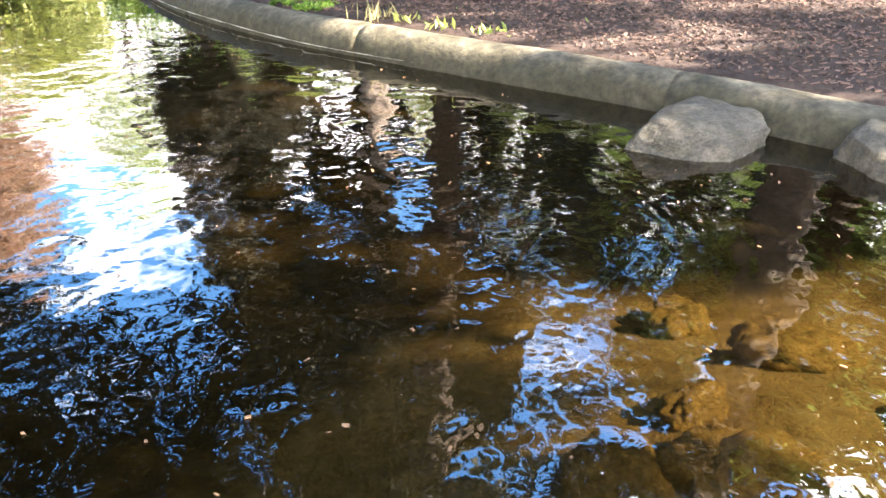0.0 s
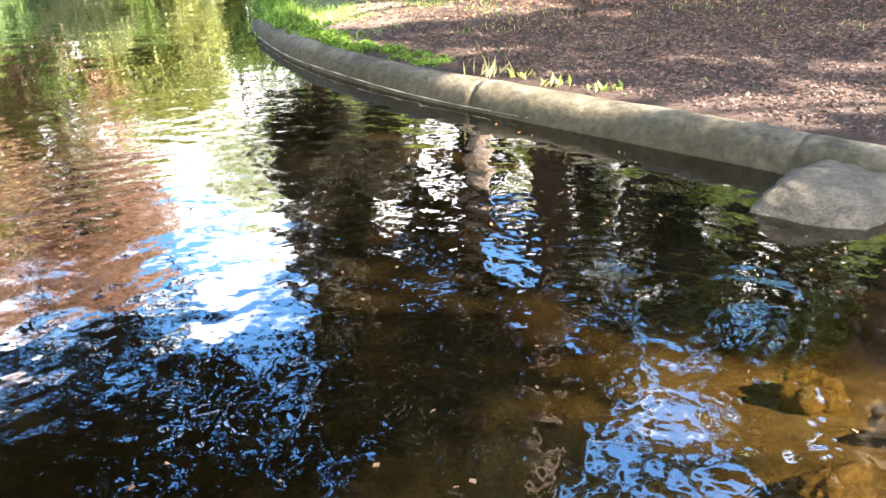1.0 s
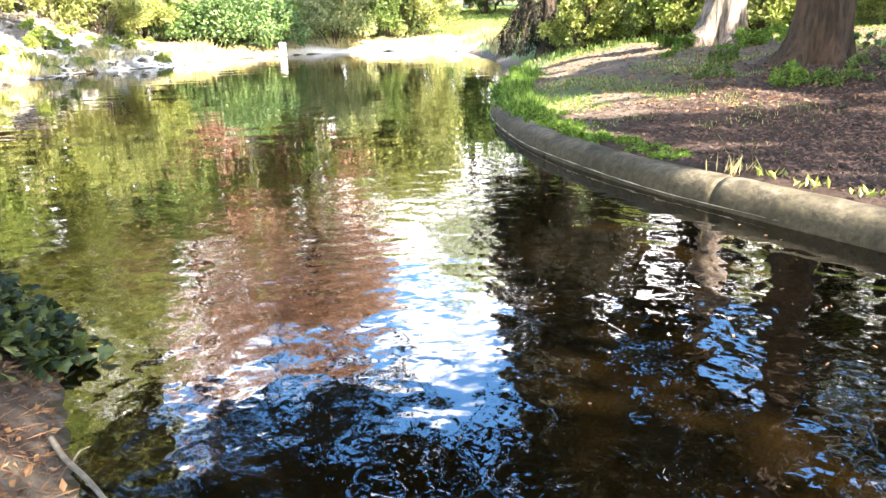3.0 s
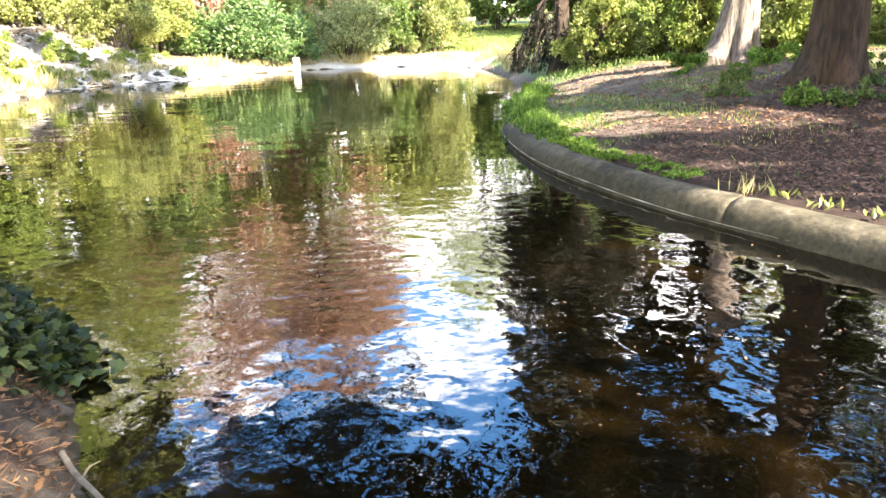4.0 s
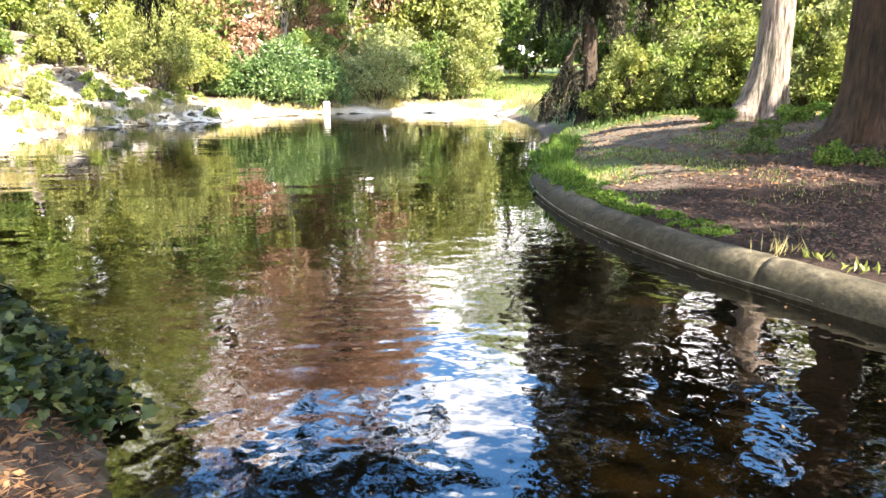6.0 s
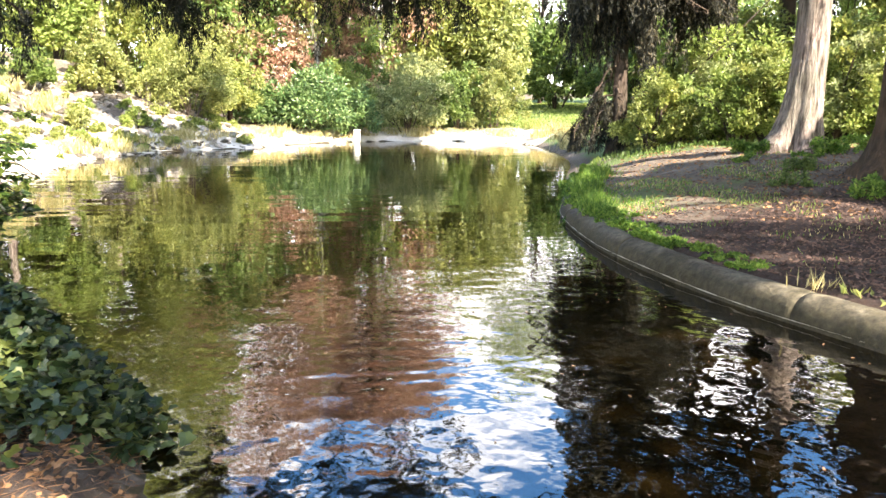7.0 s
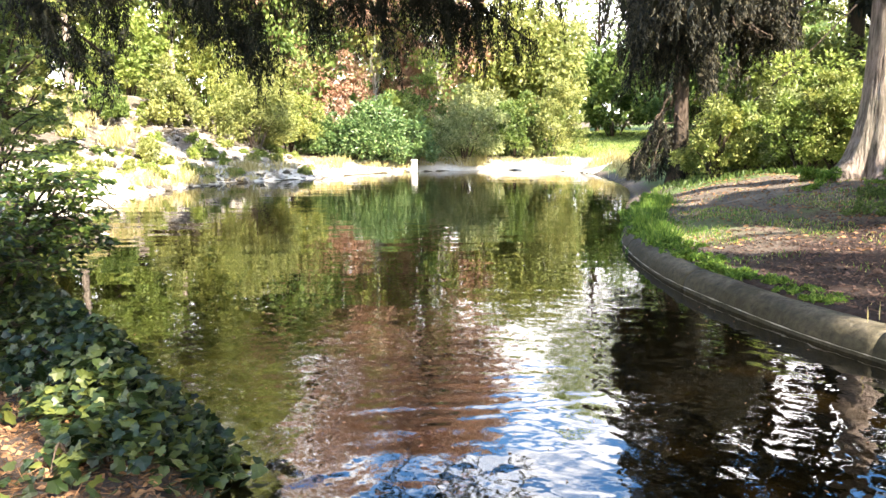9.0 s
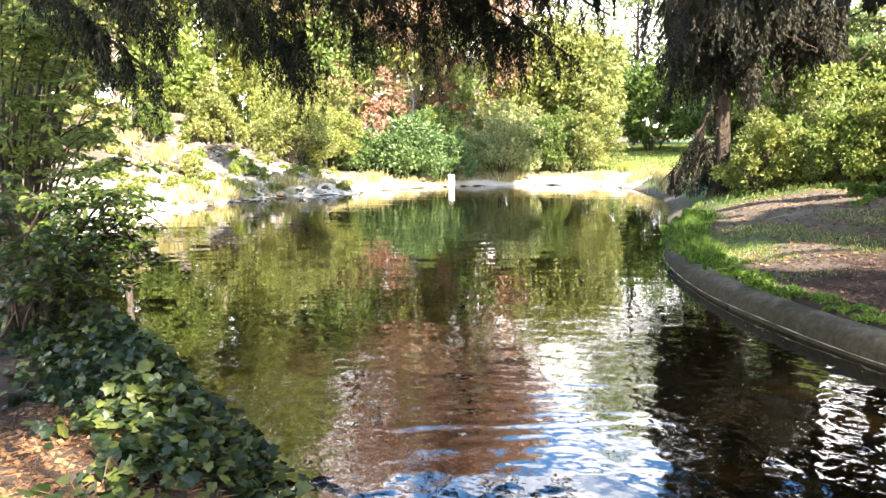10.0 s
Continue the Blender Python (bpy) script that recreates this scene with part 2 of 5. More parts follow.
    l.new(gloss.outputs["Result"], ms.inputs["Fac"])
    l.new(tr.outputs["BSDF"], ms.inputs[1])
    l.new(gl.outputs["BSDF"], ms.inputs[2])
    l.new(ms.outputs["Shader"], n["Material Output"].inputs["Surface"])
    return m


def ground_material():
    """One sheet: dirt, with grass, bark mulch, pale gravel and the mud of the bed where the mesh's layers say so."""
    m, n, l, p = blank("ground")

    def layer(name, scale, soft=0.16):
        a, t = n.new("ShaderNodeAttribute"), tex(n, l, scale, 6, 0.6)
        a.attribute_name = name
        add, r = n.new("ShaderNodeMath"), ramp(n, [(0.5 - soft, (0, 0, 0)), (0.5 + soft, (1, 1, 1))])
        add.operation = "MULTIPLY_ADD"
        l.new(t.outputs["Fac"], add.inputs[0])
        add.inputs[1].default_value = 0.9
        sub = n.new("ShaderNodeMath")
        sub.operation = "SUBTRACT"
        l.new(a.outputs["Fac"], sub.inputs[0])
        sub.inputs[1].default_value = 0.45
        l.new(sub.outputs[0], add.inputs[2])
        l.new(add.outputs[0], r.inputs["Fac"])
        return r.outputs["Color"]

    def blend(a, b, scale):
        t, r = tex(n, l, scale, 7, 0.7), ramp(n, [(0.3, a), (0.7, b)])
        l.new(t.outputs["Fac"], r.inputs["Fac"])
        return r.outputs["Color"]

    col = blend((0.07, 0.054, 0.038), (0.19, 0.15, 0.115), 9.0)
    col = mix(n, l, col, blend((0.02, 0.012, 0.009), (0.068, 0.038, 0.028), 26.0), layer("mulch", 2.0))
    col = mix(n, l, col, blend((0.045, 0.08, 0.02), (0.14, 0.19, 0.05), 14.0), layer("grass", 1.7))
    col = mix(n, l, col, mix(n, l, blend((0.42, 0.38, 0.31), (0.76, 0.72, 0.63), 9.0), blend((0.34, 0.28, 0.19), (0.74, 0.69, 0.58), 1.4), 0.4), layer("gravel", 1.1))
    col = mix(n, l, col, blend((0.03, 0.023, 0.010), (0.085, 0.062, 0.026), 3.5), layer("mud", 3.0, 0.08))
    col = mix(n, l, col, blend((0.20, 0.14, 0.07), (0.50, 0.40, 0.23), 4.5), layer("sand", 2.2, 0.2))
    l.new(col, p.inputs["Base Color"])
    p.inputs["Roughness"].default_value = 0.95
    t = tex(n, l, 30.0, 6, 0.7)
    l.new(bump(n, l, t.outputs["Fac"], 0.8, 0.04), p.inputs["Normal"])
    return m


M_WATER, M_GROUND = water_material(), ground_material()
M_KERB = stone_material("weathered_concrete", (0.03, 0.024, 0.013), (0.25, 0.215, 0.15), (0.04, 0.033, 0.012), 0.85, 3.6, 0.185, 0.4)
M_CRUST = plain_material("mineral_crust", (0.2, 0.18, 0.14), (0.5, 0.47, 0.4), 14.0)
M_ROCK = stone_material("grey_stone", (0.05, 0.042, 0.03), (0.155, 0.132, 0.098), (0.075, 0.062, 0.03), 0.6, 5.0, None, 0.45)
M_PALE = stone_material("pale_stone", (0.17, 0.145, 0.12), (0.46, 0.42, 0.37), (0.2, 0.18, 0.09), 0.4, 4.0)
M_SANDY = stone_material("sandy_stone", (0.24, 0.16, 0.06), (0.52, 0.39, 0.18), (0.2, 0.15, 0.06), 0.4, 5.0)
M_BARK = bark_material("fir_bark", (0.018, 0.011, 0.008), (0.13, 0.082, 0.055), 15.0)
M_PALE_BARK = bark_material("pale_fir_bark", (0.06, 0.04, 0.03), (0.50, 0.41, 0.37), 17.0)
M_DARK_BARK = bark_material("dark_bark", (0.035, 0.025, 0.02), (0.13, 0.09, 0.065))
M_BIRCH = bark_material("birch_bark", (0.2, 0.18, 0.16), (0.52, 0.5, 0.47), 3.0)
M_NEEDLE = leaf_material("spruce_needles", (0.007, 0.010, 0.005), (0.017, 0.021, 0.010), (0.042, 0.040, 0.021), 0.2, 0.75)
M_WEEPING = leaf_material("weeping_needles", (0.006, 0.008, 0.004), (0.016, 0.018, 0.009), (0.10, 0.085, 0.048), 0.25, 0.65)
M_YELLOW = leaf_material("yellow_green_leaves", (0.13, 0.17, 0.04), (0.28, 0.325, 0.09), (0.50, 0.50, 0.17))
M_GREEN = leaf_material("green_leaves", (0.06, 0.105, 0.028), (0.145, 0.22, 0.055), (0.28, 0.36, 0.11))
M_FRESH = leaf_material("fresh_leaves", (0.13, 0.19, 0.045), (0.26, 0.34, 0.085), (0.45, 0.51, 0.17))
M_BLUISH = leaf_material("rhododendron_leaves", (0.04, 0.09, 0.03), (0.11, 0.195, 0.06), (0.25, 0.34, 0.14), 0.35, 0.4)
M_PALELEAF = leaf_material("pale_leaves", (0.16, 0.20, 0.08), (0.33, 0.37, 0.16), (0.52, 0.54, 0.28))
M_OLIVE = leaf_material("olive_leaves", (0.13, 0.16, 0.045), (0.28, 0.31, 0.10), (0.47, 0.47, 0.19))
M_COPPER = leaf_material("copper_leaves", (0.23, 0.125, 0.09), (0.45, 0.28, 0.21), (0.60, 0.42, 0.31))
M_IVY = leaf_material("ivy_leaves", (0.010, 0.022, 0.006), (0.028, 0.052, 0.014), (0.14, 0.165, 0.04), 0.22, 0.45)
M_SHRUB = leaf_material("shrub_leaves", (0.02, 0.04, 0.01), (0.055, 0.10, 0.022), (0.18, 0.23, 0.05), 0.4, 0.3)
M_GRASS = leaf_material("grass_blades", (0.06, 0.13, 0.02), (0.15, 0.28, 0.045), (0.34, 0.46, 0.10), 0.45)
M_STRAW = leaf_material("dry_grass", (0.30, 0.25, 0.10), (0.48, 0.42, 0.2), (0.65, 0.58, 0.32), 0.3)
M_CHIP = plain_material("bark_chips", (0.012, 0.007, 0.005), (0.165, 0.10, 0.078), islands=True, rough=0.9)
M_LITTER = plain_material("fallen_leaves", (0.08, 0.04, 0.02), (0.36, 0.19, 0.085), islands=True, rough=0.8)
M_STICK = plain_material("dead_wood", (0.14, 0.10, 0.065), (0.30, 0.24, 0.165), 20.0)
M_POST = plain_material("whitish_post", (0.55, 0.52, 0.45), (0.75, 0.72, 0.66), 9.0)

# ---- shared building code ----


def part(name, data, material, parent=None, label=""):
    """Links a mesh, or (verts, faces), as one object under its thing."""
    if isinstance(data, tuple):
        me = bpy.data.meshes.new(name)
        me.from_pydata(*[d.tolist() if isinstance(d, np.ndarray) else d for d in (data[0], [], data[1])])
    else:
        me = data
    if material and not me.materials:
        me.materials.append(material)
    ob = new(name, me)
    ob.parent = parent
    return tagged(ob, label)


def smooth(ob):
    ob.data.polygons.foreach_set("use_smooth", [True] * len(ob.data.polygons))
    return ob


def thing(name, label, category, loc=(0, 0, 0), group="", kind=""):
    ob = new(name)
    ob.location = loc
    ob.empty_display_size = 0.2
    return tagged(ob, label, category, group, kind)


def join(pieces):
    """One (verts, faces) out of several."""
    vs, fs, k = [], [], 0
    for v, f in pieces:
        vs.append(np.asarray(v, float))
        fs += [[i + k for i in face] for face in f]
        k += len(v)
    return np.concatenate(vs), fs


def curve(pts, n):
    """A smooth line of n + 1 points through pts (Catmull-Rom)."""
    p = np.asarray(pts, float)
    p = np.vstack([2 * p[0] - p[1], p, 2 * p[-1] - p[-2]])
    out = []
    for s in np.linspace(0, len(p) - 3 - 1e-6, n + 1):
        i, u = int(s), s - int(s)
        a, b, c, d = p[i:i + 4]
        out.append(0.5 * (2 * b + (c - a) * u + (2 * a - 5 * b + 4 * c - d) * u * u + (3 * b - a - 3 * c + d) * u ** 3))
    return np.array(out)


def tube(pts, radii, sides=8, rough=0.0, rng=None):
    """A closed tapering tube along pts."""
    pts = np.asarray(pts, float)
    n = len(pts)
    ang = np.linspace(0, 2 * np.pi, sides, endpoint=False)
    vs = np.empty((n, sides, 3))
    for i in range(n):
        d = pts[min(i + 1, n - 1)] - pts[max(i - 1, 0)]
        d /= np.linalg.norm(d) + 1e-9
        a = np.cross(d, (0.0, 1.0, 0.0) if abs(d[1]) < 0.9 else (1.0, 0.0, 0.0))
        a /= np.linalg.norm(a)
        b = np.cross(d, a)
        r = np.full(sides, radii[i]) if np.isscalar(radii[i]) else np.asarray(radii[i])
        if rough:
            r = r * (1 + rng.uniform(-rough, rough, sides))
        vs[i] = pts[i] + np.outer(np.cos(ang) * r, a) + np.outer(np.sin(ang) * r, b)
    fs = [[i * sides + j, i * sides + (j + 1) % sides, (i + 1) * sides + (j + 1) % sides, (i + 1) * sides + j] for i in range(n - 1) for j in range(sides)]
    fs += [list(range(sides))[::-1], [(n - 1) * sides + j for j in range(sides)]]
    return vs.reshape(-1, 3), fs


def unit(v):
    return v / (np.linalg.norm(v, axis=-1, keepdims=True) + 1e-9)


def blades(base, way, length, width, rng, fold=0.25, face=0.0):
    """Folded, pointed leaves: two triangles each, from base along way."""
    n = len(base)
    way = unit(way)
    side = unit(np.cross(way, rng.normal(size=(n, 3)) + np.array((0.3, -0.2, 1.0)) * face))
    up = np.cross(side, way)
    length, width = np.broadcast_to(length, n)[:, None], np.broadcast_to(width, n)[:, None]
    mid = base + way * length * 0.45 + up * width * fold
    v = np.stack([base, mid + side * width * 0.5, base + way * length, mid - side * width * 0.5], 1).reshape(-1, 3)
    i = np.arange(n)[:, None] * 4
    return v, np.concatenate([i + [0, 1, 2], i + [0, 2, 3]])


def clumps(centres, radius, count, rng, flat=0.8):
    """Points and outward ways in soft balls round the centres."""
    centres = np.asarray(centres, float)
    which = rng.integers(0, len(centres), count)
    d = unit(rng.normal(size=(count, 3)))
    rr = np.broadcast_to(radius, len(centres))[which][:, None] * rng.uniform(0.25, 1.0, (count, 1)) ** 0.5
    return centres[which] + d * rr * (1, 1, flat), unit(d + rng.normal(scale=0.7, size=(count, 3)))


# ---- plan ----
KERB = [(3.7, 1.6), (3.05, 2.4), (2.26, 3.12), (1.26, 3.93), (0.4, 4.50), (-0.26, 4.95), (-1.0, 5.46), (-1.72, 6.08), (-2.5, 6.9), (-3.22, 7.9),
        (-3.85, 8.95), (-4.27, 9.9), (-4.62, 10.9), (-5.0, 12.0)]
FAR = [(-6.1, 14.6), (-7.6, 18.5), (-9.0, 21.3), (-10.4, 23.6), (-12.6, 26.9), (-15.0, 28.3), (-17.6, 27.8), (-19.6, 25.4), (-20.3, 22.0), (-19.8, 18.6),
       (-20.2, 15.6), (-19.4, 12.9), (-17.8, 10.6)]
NEAR = [(-14.2, 7.2), (-11.5, 4.6), (-9.0, 3.4), (-6.8, 2.8), (-5.1, 2.3), (-4.1, 2.0), (-3.27, 1.78), (-2.66, 1.52), (-2.2, 1.2), (-1.65, 0.86), (-1.0, 0.5), (0.2, 0.35),
        (1.6, 0.3), (2.9, 0.5)]
kerb_line = curve(KERB, 90)
shore = np.vstack([kerb_line, curve(FAR, 60), curve(NEAR, 50)])


def distance(pts, line, closed):
    """How far pts (n, 2) are from a polyline; and, if it is closed, which of them lie inside."""
    a = line
    b = np.roll(line, -1, 0) if closed else line[1:]
    a = a if closed else line[:-1]
    best, inside = np.full(len(pts), 1e9), np.zeros(len(pts), bool)
    for p, q in zip(a, b):
        d = q - p
        u = np.clip(((pts - p) @ d) / (d @ d + 1e-12), 0, 1)
        best = np.minimum(best, np.hypot(*(pts - p - u[:, None] * d).T))
        cross = (p[1] > pts[:, 1]) != (q[1] > pts[:, 1])
        inside ^= cross & (pts[:, 0] < (q[0] - p[0]) * (pts[:, 1] - p[1]) / (q[1] - p[1] + 1e-12) + p[0])
    return best, inside


def bulge(x, y, cx, cy, r):
    return np.exp(-((x - cx) ** 2 + (y - cy) ** 2) / r ** 2)


def relief(x, y):
    """Ground height and the distance to the shore (below zero: in the pond)."""
    shape = np.shape(x)
    x, y = np.ravel(x).astype(float), np.ravel(y).astype(float)
    pts = np.stack([x, y], 1)
    d, inside = distance(pts, shore, True)
    dk, _ = distance(pts, kerb_line, False)
    kerb = dk <= d + 0.02
    s = np.where(inside, -d, d)
    o = np.maximum(s, 0)
    right = 0.17 + 0.068 * np.minimum(o, 9) + 0.02 * np.clip(o - 9, 0, 60) + 0.075 * np.clip(y - 7.6, 0, 5.4) * np.clip(o / 2.5, 0, 1) * (x > -9)
    left_w = 1 / (1 + np.exp((y - 19.5) / 1.2)) * 1 / (1 + np.exp((x + 15) / 1.0))
    far_w = 1 / (1 + np.exp(-(y - 15 - 0.2 * (x + 8)) / 2.5))
    far = 0.02 + 0.30 * np.minimum(o, 1.7) + 0.085 * np.clip(o - 1.7, 0, 14) + 0.04 * np.clip(o - 15.7, 0, 60)
    left = 0.05 + 0.50 * np.clip(o - 0.5, 0, 6.5) + 0.06 * np.clip(o - 7, 0, 40)
    near_w = 1 / (1 + np.exp(np.clip((y - 3.2 - 0.15 * np.abs(x)) / 0.5, -40, 40))) * 1 / (1 + np.exp(np.clip(-(x + 13) / 1.5, -40, 40)))
    near = np.minimum(0.16, o * 0.7) + 0.03 * np.minimum(o, 12)
    h = right * (1 - far_w) + far * far_w
    h = h * (1 - left_w) + left * left_w
    h = h * (1 - near_w) + near * near_w
    wob = 0.03 * np.sin(x * 1.7 + 0.6) * np.sin(y * 1.3 + 1.1) + 0.015 * np.sin(x * 4.1 + y * 2.7) + 0.01 * np.sin(y * 6.3 - x * 3.1)
    h = h + wob * np.clip(o - 0.3, 0, 1)
    bed = -np.minimum(0.60, 0.5 * -s)
    shallow = bulge(x, y, 1.5, 1.3, 1.3)
    bed = bed * (1 - shallow) + np.maximum(bed, -0.10) * shallow + 0.4 * wob
    bed = np.where(kerb, np.minimum(bed, -0.28), bed)
    h = np.where(kerb, h, h * np.clip(o / 0.25, 0, 1))
    z = np.where(inside, bed, h)
    z = np.where(kerb & (s > -0.05) & (s < 0.30), -0.25 + (0.16 + 0.25) * np.clip(s / 0.28, 0, 1), z)
    return z.reshape(shape), s.reshape(shape)


def gz(x, y):
    return float(relief(np.array([x]), np.array([y]))[0][0])


# ---- ground and water ----


def steps(spans, far):
    """Grid lines: spans of even spacing (from, to, spacing), and ever wider ones out to far on both sides."""
    out = [v for a, b, w in spans for v in np.arange(a, b, w)]
    w, v = spans[0][2], out[0]
    while v > -far:
        w = min(w * 1.12, 40)
        v -= w
        out.insert(0, v)
    w, v = spans[-1][2], out[-1]
    while v < far:
        w = min(w * 1.12, 40)
        v += w
        out.append(v)
    return np.array(out)


def build_ground():
    gx = steps([(-28, -6.5, 0.3), (-6.5, 4.5, 0.1)], 420)
    gy = steps([(-0.6, 12.5, 0.1), (12.5, 32, 0.3)], 420)
    X, Y = np.meshgrid(gx, gy)
    Z, S = relief(X, Y)
    nx, ny = len(gx), len(gy)
    i = (np.arange(ny - 1)[:, None] * nx + np.arange(nx - 1)[None]).ravel()
    faces = np.stack([i, i + 1, i + 1 + nx, i + nx], 1)
    ob = part("ground", (np.stack([X, Y, Z], -1).reshape(-1, 3), faces), M_GROUND)
    smooth(ob)
    x, y, s = X.ravel(), Y.ravel(), S.ravel()
    land = s > 0.02
    mulch = land * np.clip(bulge(x, y, 1.8, 7.0, 3.6) * 1.7 * (y > 2.6) + 0.6 * (y < 2.2) * (x < -2.1) * (s > 0.08), 0, 1)
    grass = land * np.clip(bulge(x, y, -3.2, 9.3, 1.5) * 0.4 + bulge(x, y, -1.6, 9.6, 1.9) * 0.25 + 0.45 * bulge(x, y, 2.5, 11.6, 3.0) + 1.2 * (y > 30.5) * (x > -24) + 1.1 * (x > -12.6) * (x < -6.2) * (y > 15) * (s > 0.5) + bulge(x, y, -14, 34, 6) * 1.6 + 0.9 * (y > 14.5) * (x > -5.5), 0, 1)
    gravel = land * np.clip(1.15 * (x < -12.2) * (y > 4) * np.clip(1.7 - s / 1.6, 0, 1) + 0.3 * (x < -17) * (y < 19.5) * (s < 9) + bulge(x, y, -2.6, 12.0, 1.4) * 0.35, 0, 1)
    layers = {"mulch": mulch, "grass": grass, "gravel": gravel, "mud": (s <= 0.05) * 1.0, "sand": (s < 0) * np.clip(bulge(x, y, 1.4, 1.35, 1.1) * 1.2 + 0.75 * bulge(x, y, 0.4, 1.3, 1.3) + 0.55 * bulge(x, y, -2.1, 1.5, 0.6), 0, 1)}
    for name, v in layers.items():
        ob.data.attributes.new(name, "FLOAT", "POINT").data.foreach_set("value", v.astype(np.float32))
    return tagged(ob, "sloping bank of bark mulch, worn grass and pale gravel round a pond", "ground", kind="structure")


build_ground()
bm = bmesh.new()
ring = []
for k in range(len(shore)):
    d = shore[(k + 1) % len(shore)] - shore[k - 1]
    out = Vector((d[1], -d[0])).normalized() * 0.2
    ring.append(bm.verts.new((shore[k][0] + out.x, shore[k][1] + out.y, 0.0)))
bmesh.ops.triangulate(bm, faces=[bm.faces.new(ring)])
me = bpy.data.meshes.new("water")
bm.to_mesh(me)
tagged(part("water", me, M_WATER), "rippled brownish pond water reflecting trees and sky", "water", kind="structure")

# ---- kerb ----


def build_kerb():
    kerb = thing("kerb", "weathered round-topped concrete kerb along the pond edge", "kerb", (0, 0, 0), kind="structure")
    line = curve(KERB, 260)
    run = np.concatenate([[0], np.cumsum(np.hypot(*np.diff(line, axis=0).T))])
    prof = np.array([(0.015, -0.35), (0.0, -0.04), (0.0, 0.04), (0.012, 0.09), (0.04, 0.14), (0.085, 0.178), (0.14, 0.198), (0.2, 0.203), (0.26, 0.192), (0.31, 0.165), (0.345, 0.12), (0.36, 0.02), (0.36, -0.1)])
    rng = np.random.default_rng(5)
    length, start = 2.35, 0.9
    cuts = [0] + list(np.arange(start, run[-1], length)) + [run[-1]]
    for a, b in zip(cuts[:-1], cuts[1:]):
        where = np.linspace(a + 0.0015, b - 0.0015, max(4, int((b - a) / 0.06)))
        rows = []
        for i, r in enumerate(where):
            p = np.array([np.interp(r, run, line[:, 0]), np.interp(r, run, line[:, 1])])
            q = np.array([np.interp(r + 0.02, run, line[:, 0]), np.interp(r + 0.02, run, line[:, 1])])
            if r + 0.02 > run[-1]:
                q, p0 = p, np.array([np.interp(r - 0.02, run, line[:, 0]), np.interp(r - 0.02, run, line[:, 1])])
                d = unit(q - p0)
            else:
                d = unit(q - p)
            n2 = np.array([d[1], -d[0]])
            end = 0.004 * (i in (0, len(where) - 1))
            for u, z in prof:
                w = 0.011 * noise.noise((r * 2.3, u * 9, z * 9)) + 0.006 * noise.noise((r * 9, u * 20, z * 20 + 5))
                c = np.array([0.18, 0.05])
                du, dz = np.array([u, z]) - c
                f = 1 + (w - end) / max(0.08, math.hypot(du, dz))
                u2, z2 = c + np.array([du, dz]) * f
                rows.append((*(p + n2 * u2), z2 if z > -0.3 else z))
        m = len(prof)
        faces = [[i * m + j, (i + 1) * m + j, (i + 1) * m + j + 1, i * m + j + 1] for i in range(len(where) - 1) for j in range(m - 1)]
        faces += [list(range(m)), [(len(where) - 1) * m + j for j in range(m)][::-1]]
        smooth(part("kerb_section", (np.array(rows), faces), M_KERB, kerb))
    # a thin pale crust at the waterline
    pts = []
    for r in np.arange(5.0, run[-1] - 0.3, 0.05):
        p = np.array([np.interp(r, run, line[:, 0]), np.interp(r, run, line[:, 1])])
        q = np.array([np.interp(r + 0.02, run, line[:, 0]), np.interp(r + 0.02, run, line[:, 1])])
        d = unit(q - p)
        pts.append((*(p - np.array([d[1], -d[0]]) * 0.004), 0.035 + 0.006 * math.sin(r * 1.9)))
    part("waterline_crust", tube(pts, [(0.0035 + 0.002 * math.sin(k * 0.7)) * min(1.0, 0.1 + k / 30) for k in range(len(pts))], 5), M_CRUST, kerb, "thin pale crust above the waterline")


build_kerb()

# ---- stones ----


def stone_mesh(name, seed, flat=0.6, detail=3, rough=0.35):
    bm = bmesh.new()
    bmesh.ops.create_icosphere(bm, subdivisions=detail, radius=1)
    for v in bm.verts:
        c = v.co.copy()
        f = 1 + rough * noise.noise(c * 1.1 + Vector((seed * 7.3, 0, 0))) + 0.4 * rough * noise.noise(c * 2.7 + Vector((0, seed * 3.1, 0))) + 0.15 * rough * noise.noise(c * 7)
        v.co = Vector((c.x * f, c.y * f * 0.85, c.z * f * flat))
    me = bpy.data.meshes.new(name)
    bm.to_mesh(me)
    bm.free()
    me.polygons.foreach_set("use_smooth", [detail > 2] * len(me.polygons))
    return me


def hewn_mesh(name, seed, cuts=16):
    """A boulder with broken faces: a ball cut by planes, then roughened."""
    rng = np.random.default_rng(seed)
    bm = bmesh.new()
    bmesh.ops.create_icosphere(bm, subdivisions=6, radius=1.25)
    planes = [(Vector(unit(rng.normal(size=3)).tolist()), rng.uniform(0.72, 0.98)) for _ in range(cuts)]
    planes.append((Vector((0.08, -0.05, 1)).normalized(), 0.80))
    for v in bm.verts:
        for nrm, d in planes:
            over = v.co.dot(nrm) - d
            if over > 0:
                v.co -= nrm * over * 0.93
        c = v.co.copy()
        v.co *= 1 + 0.05 * noise.noise(c * 2.3 + Vector((seed, 0, 0))) + 0.03 * noise.noise(c * 6.1) + 0.018 * noise.noise(c * 15.0)
    me = bpy.data.meshes.new(name)
    bm.to_mesh(me)
    bm.free()
    me.polygons.foreach_set("use_smooth", [True] * len(me.polygons))
    return me


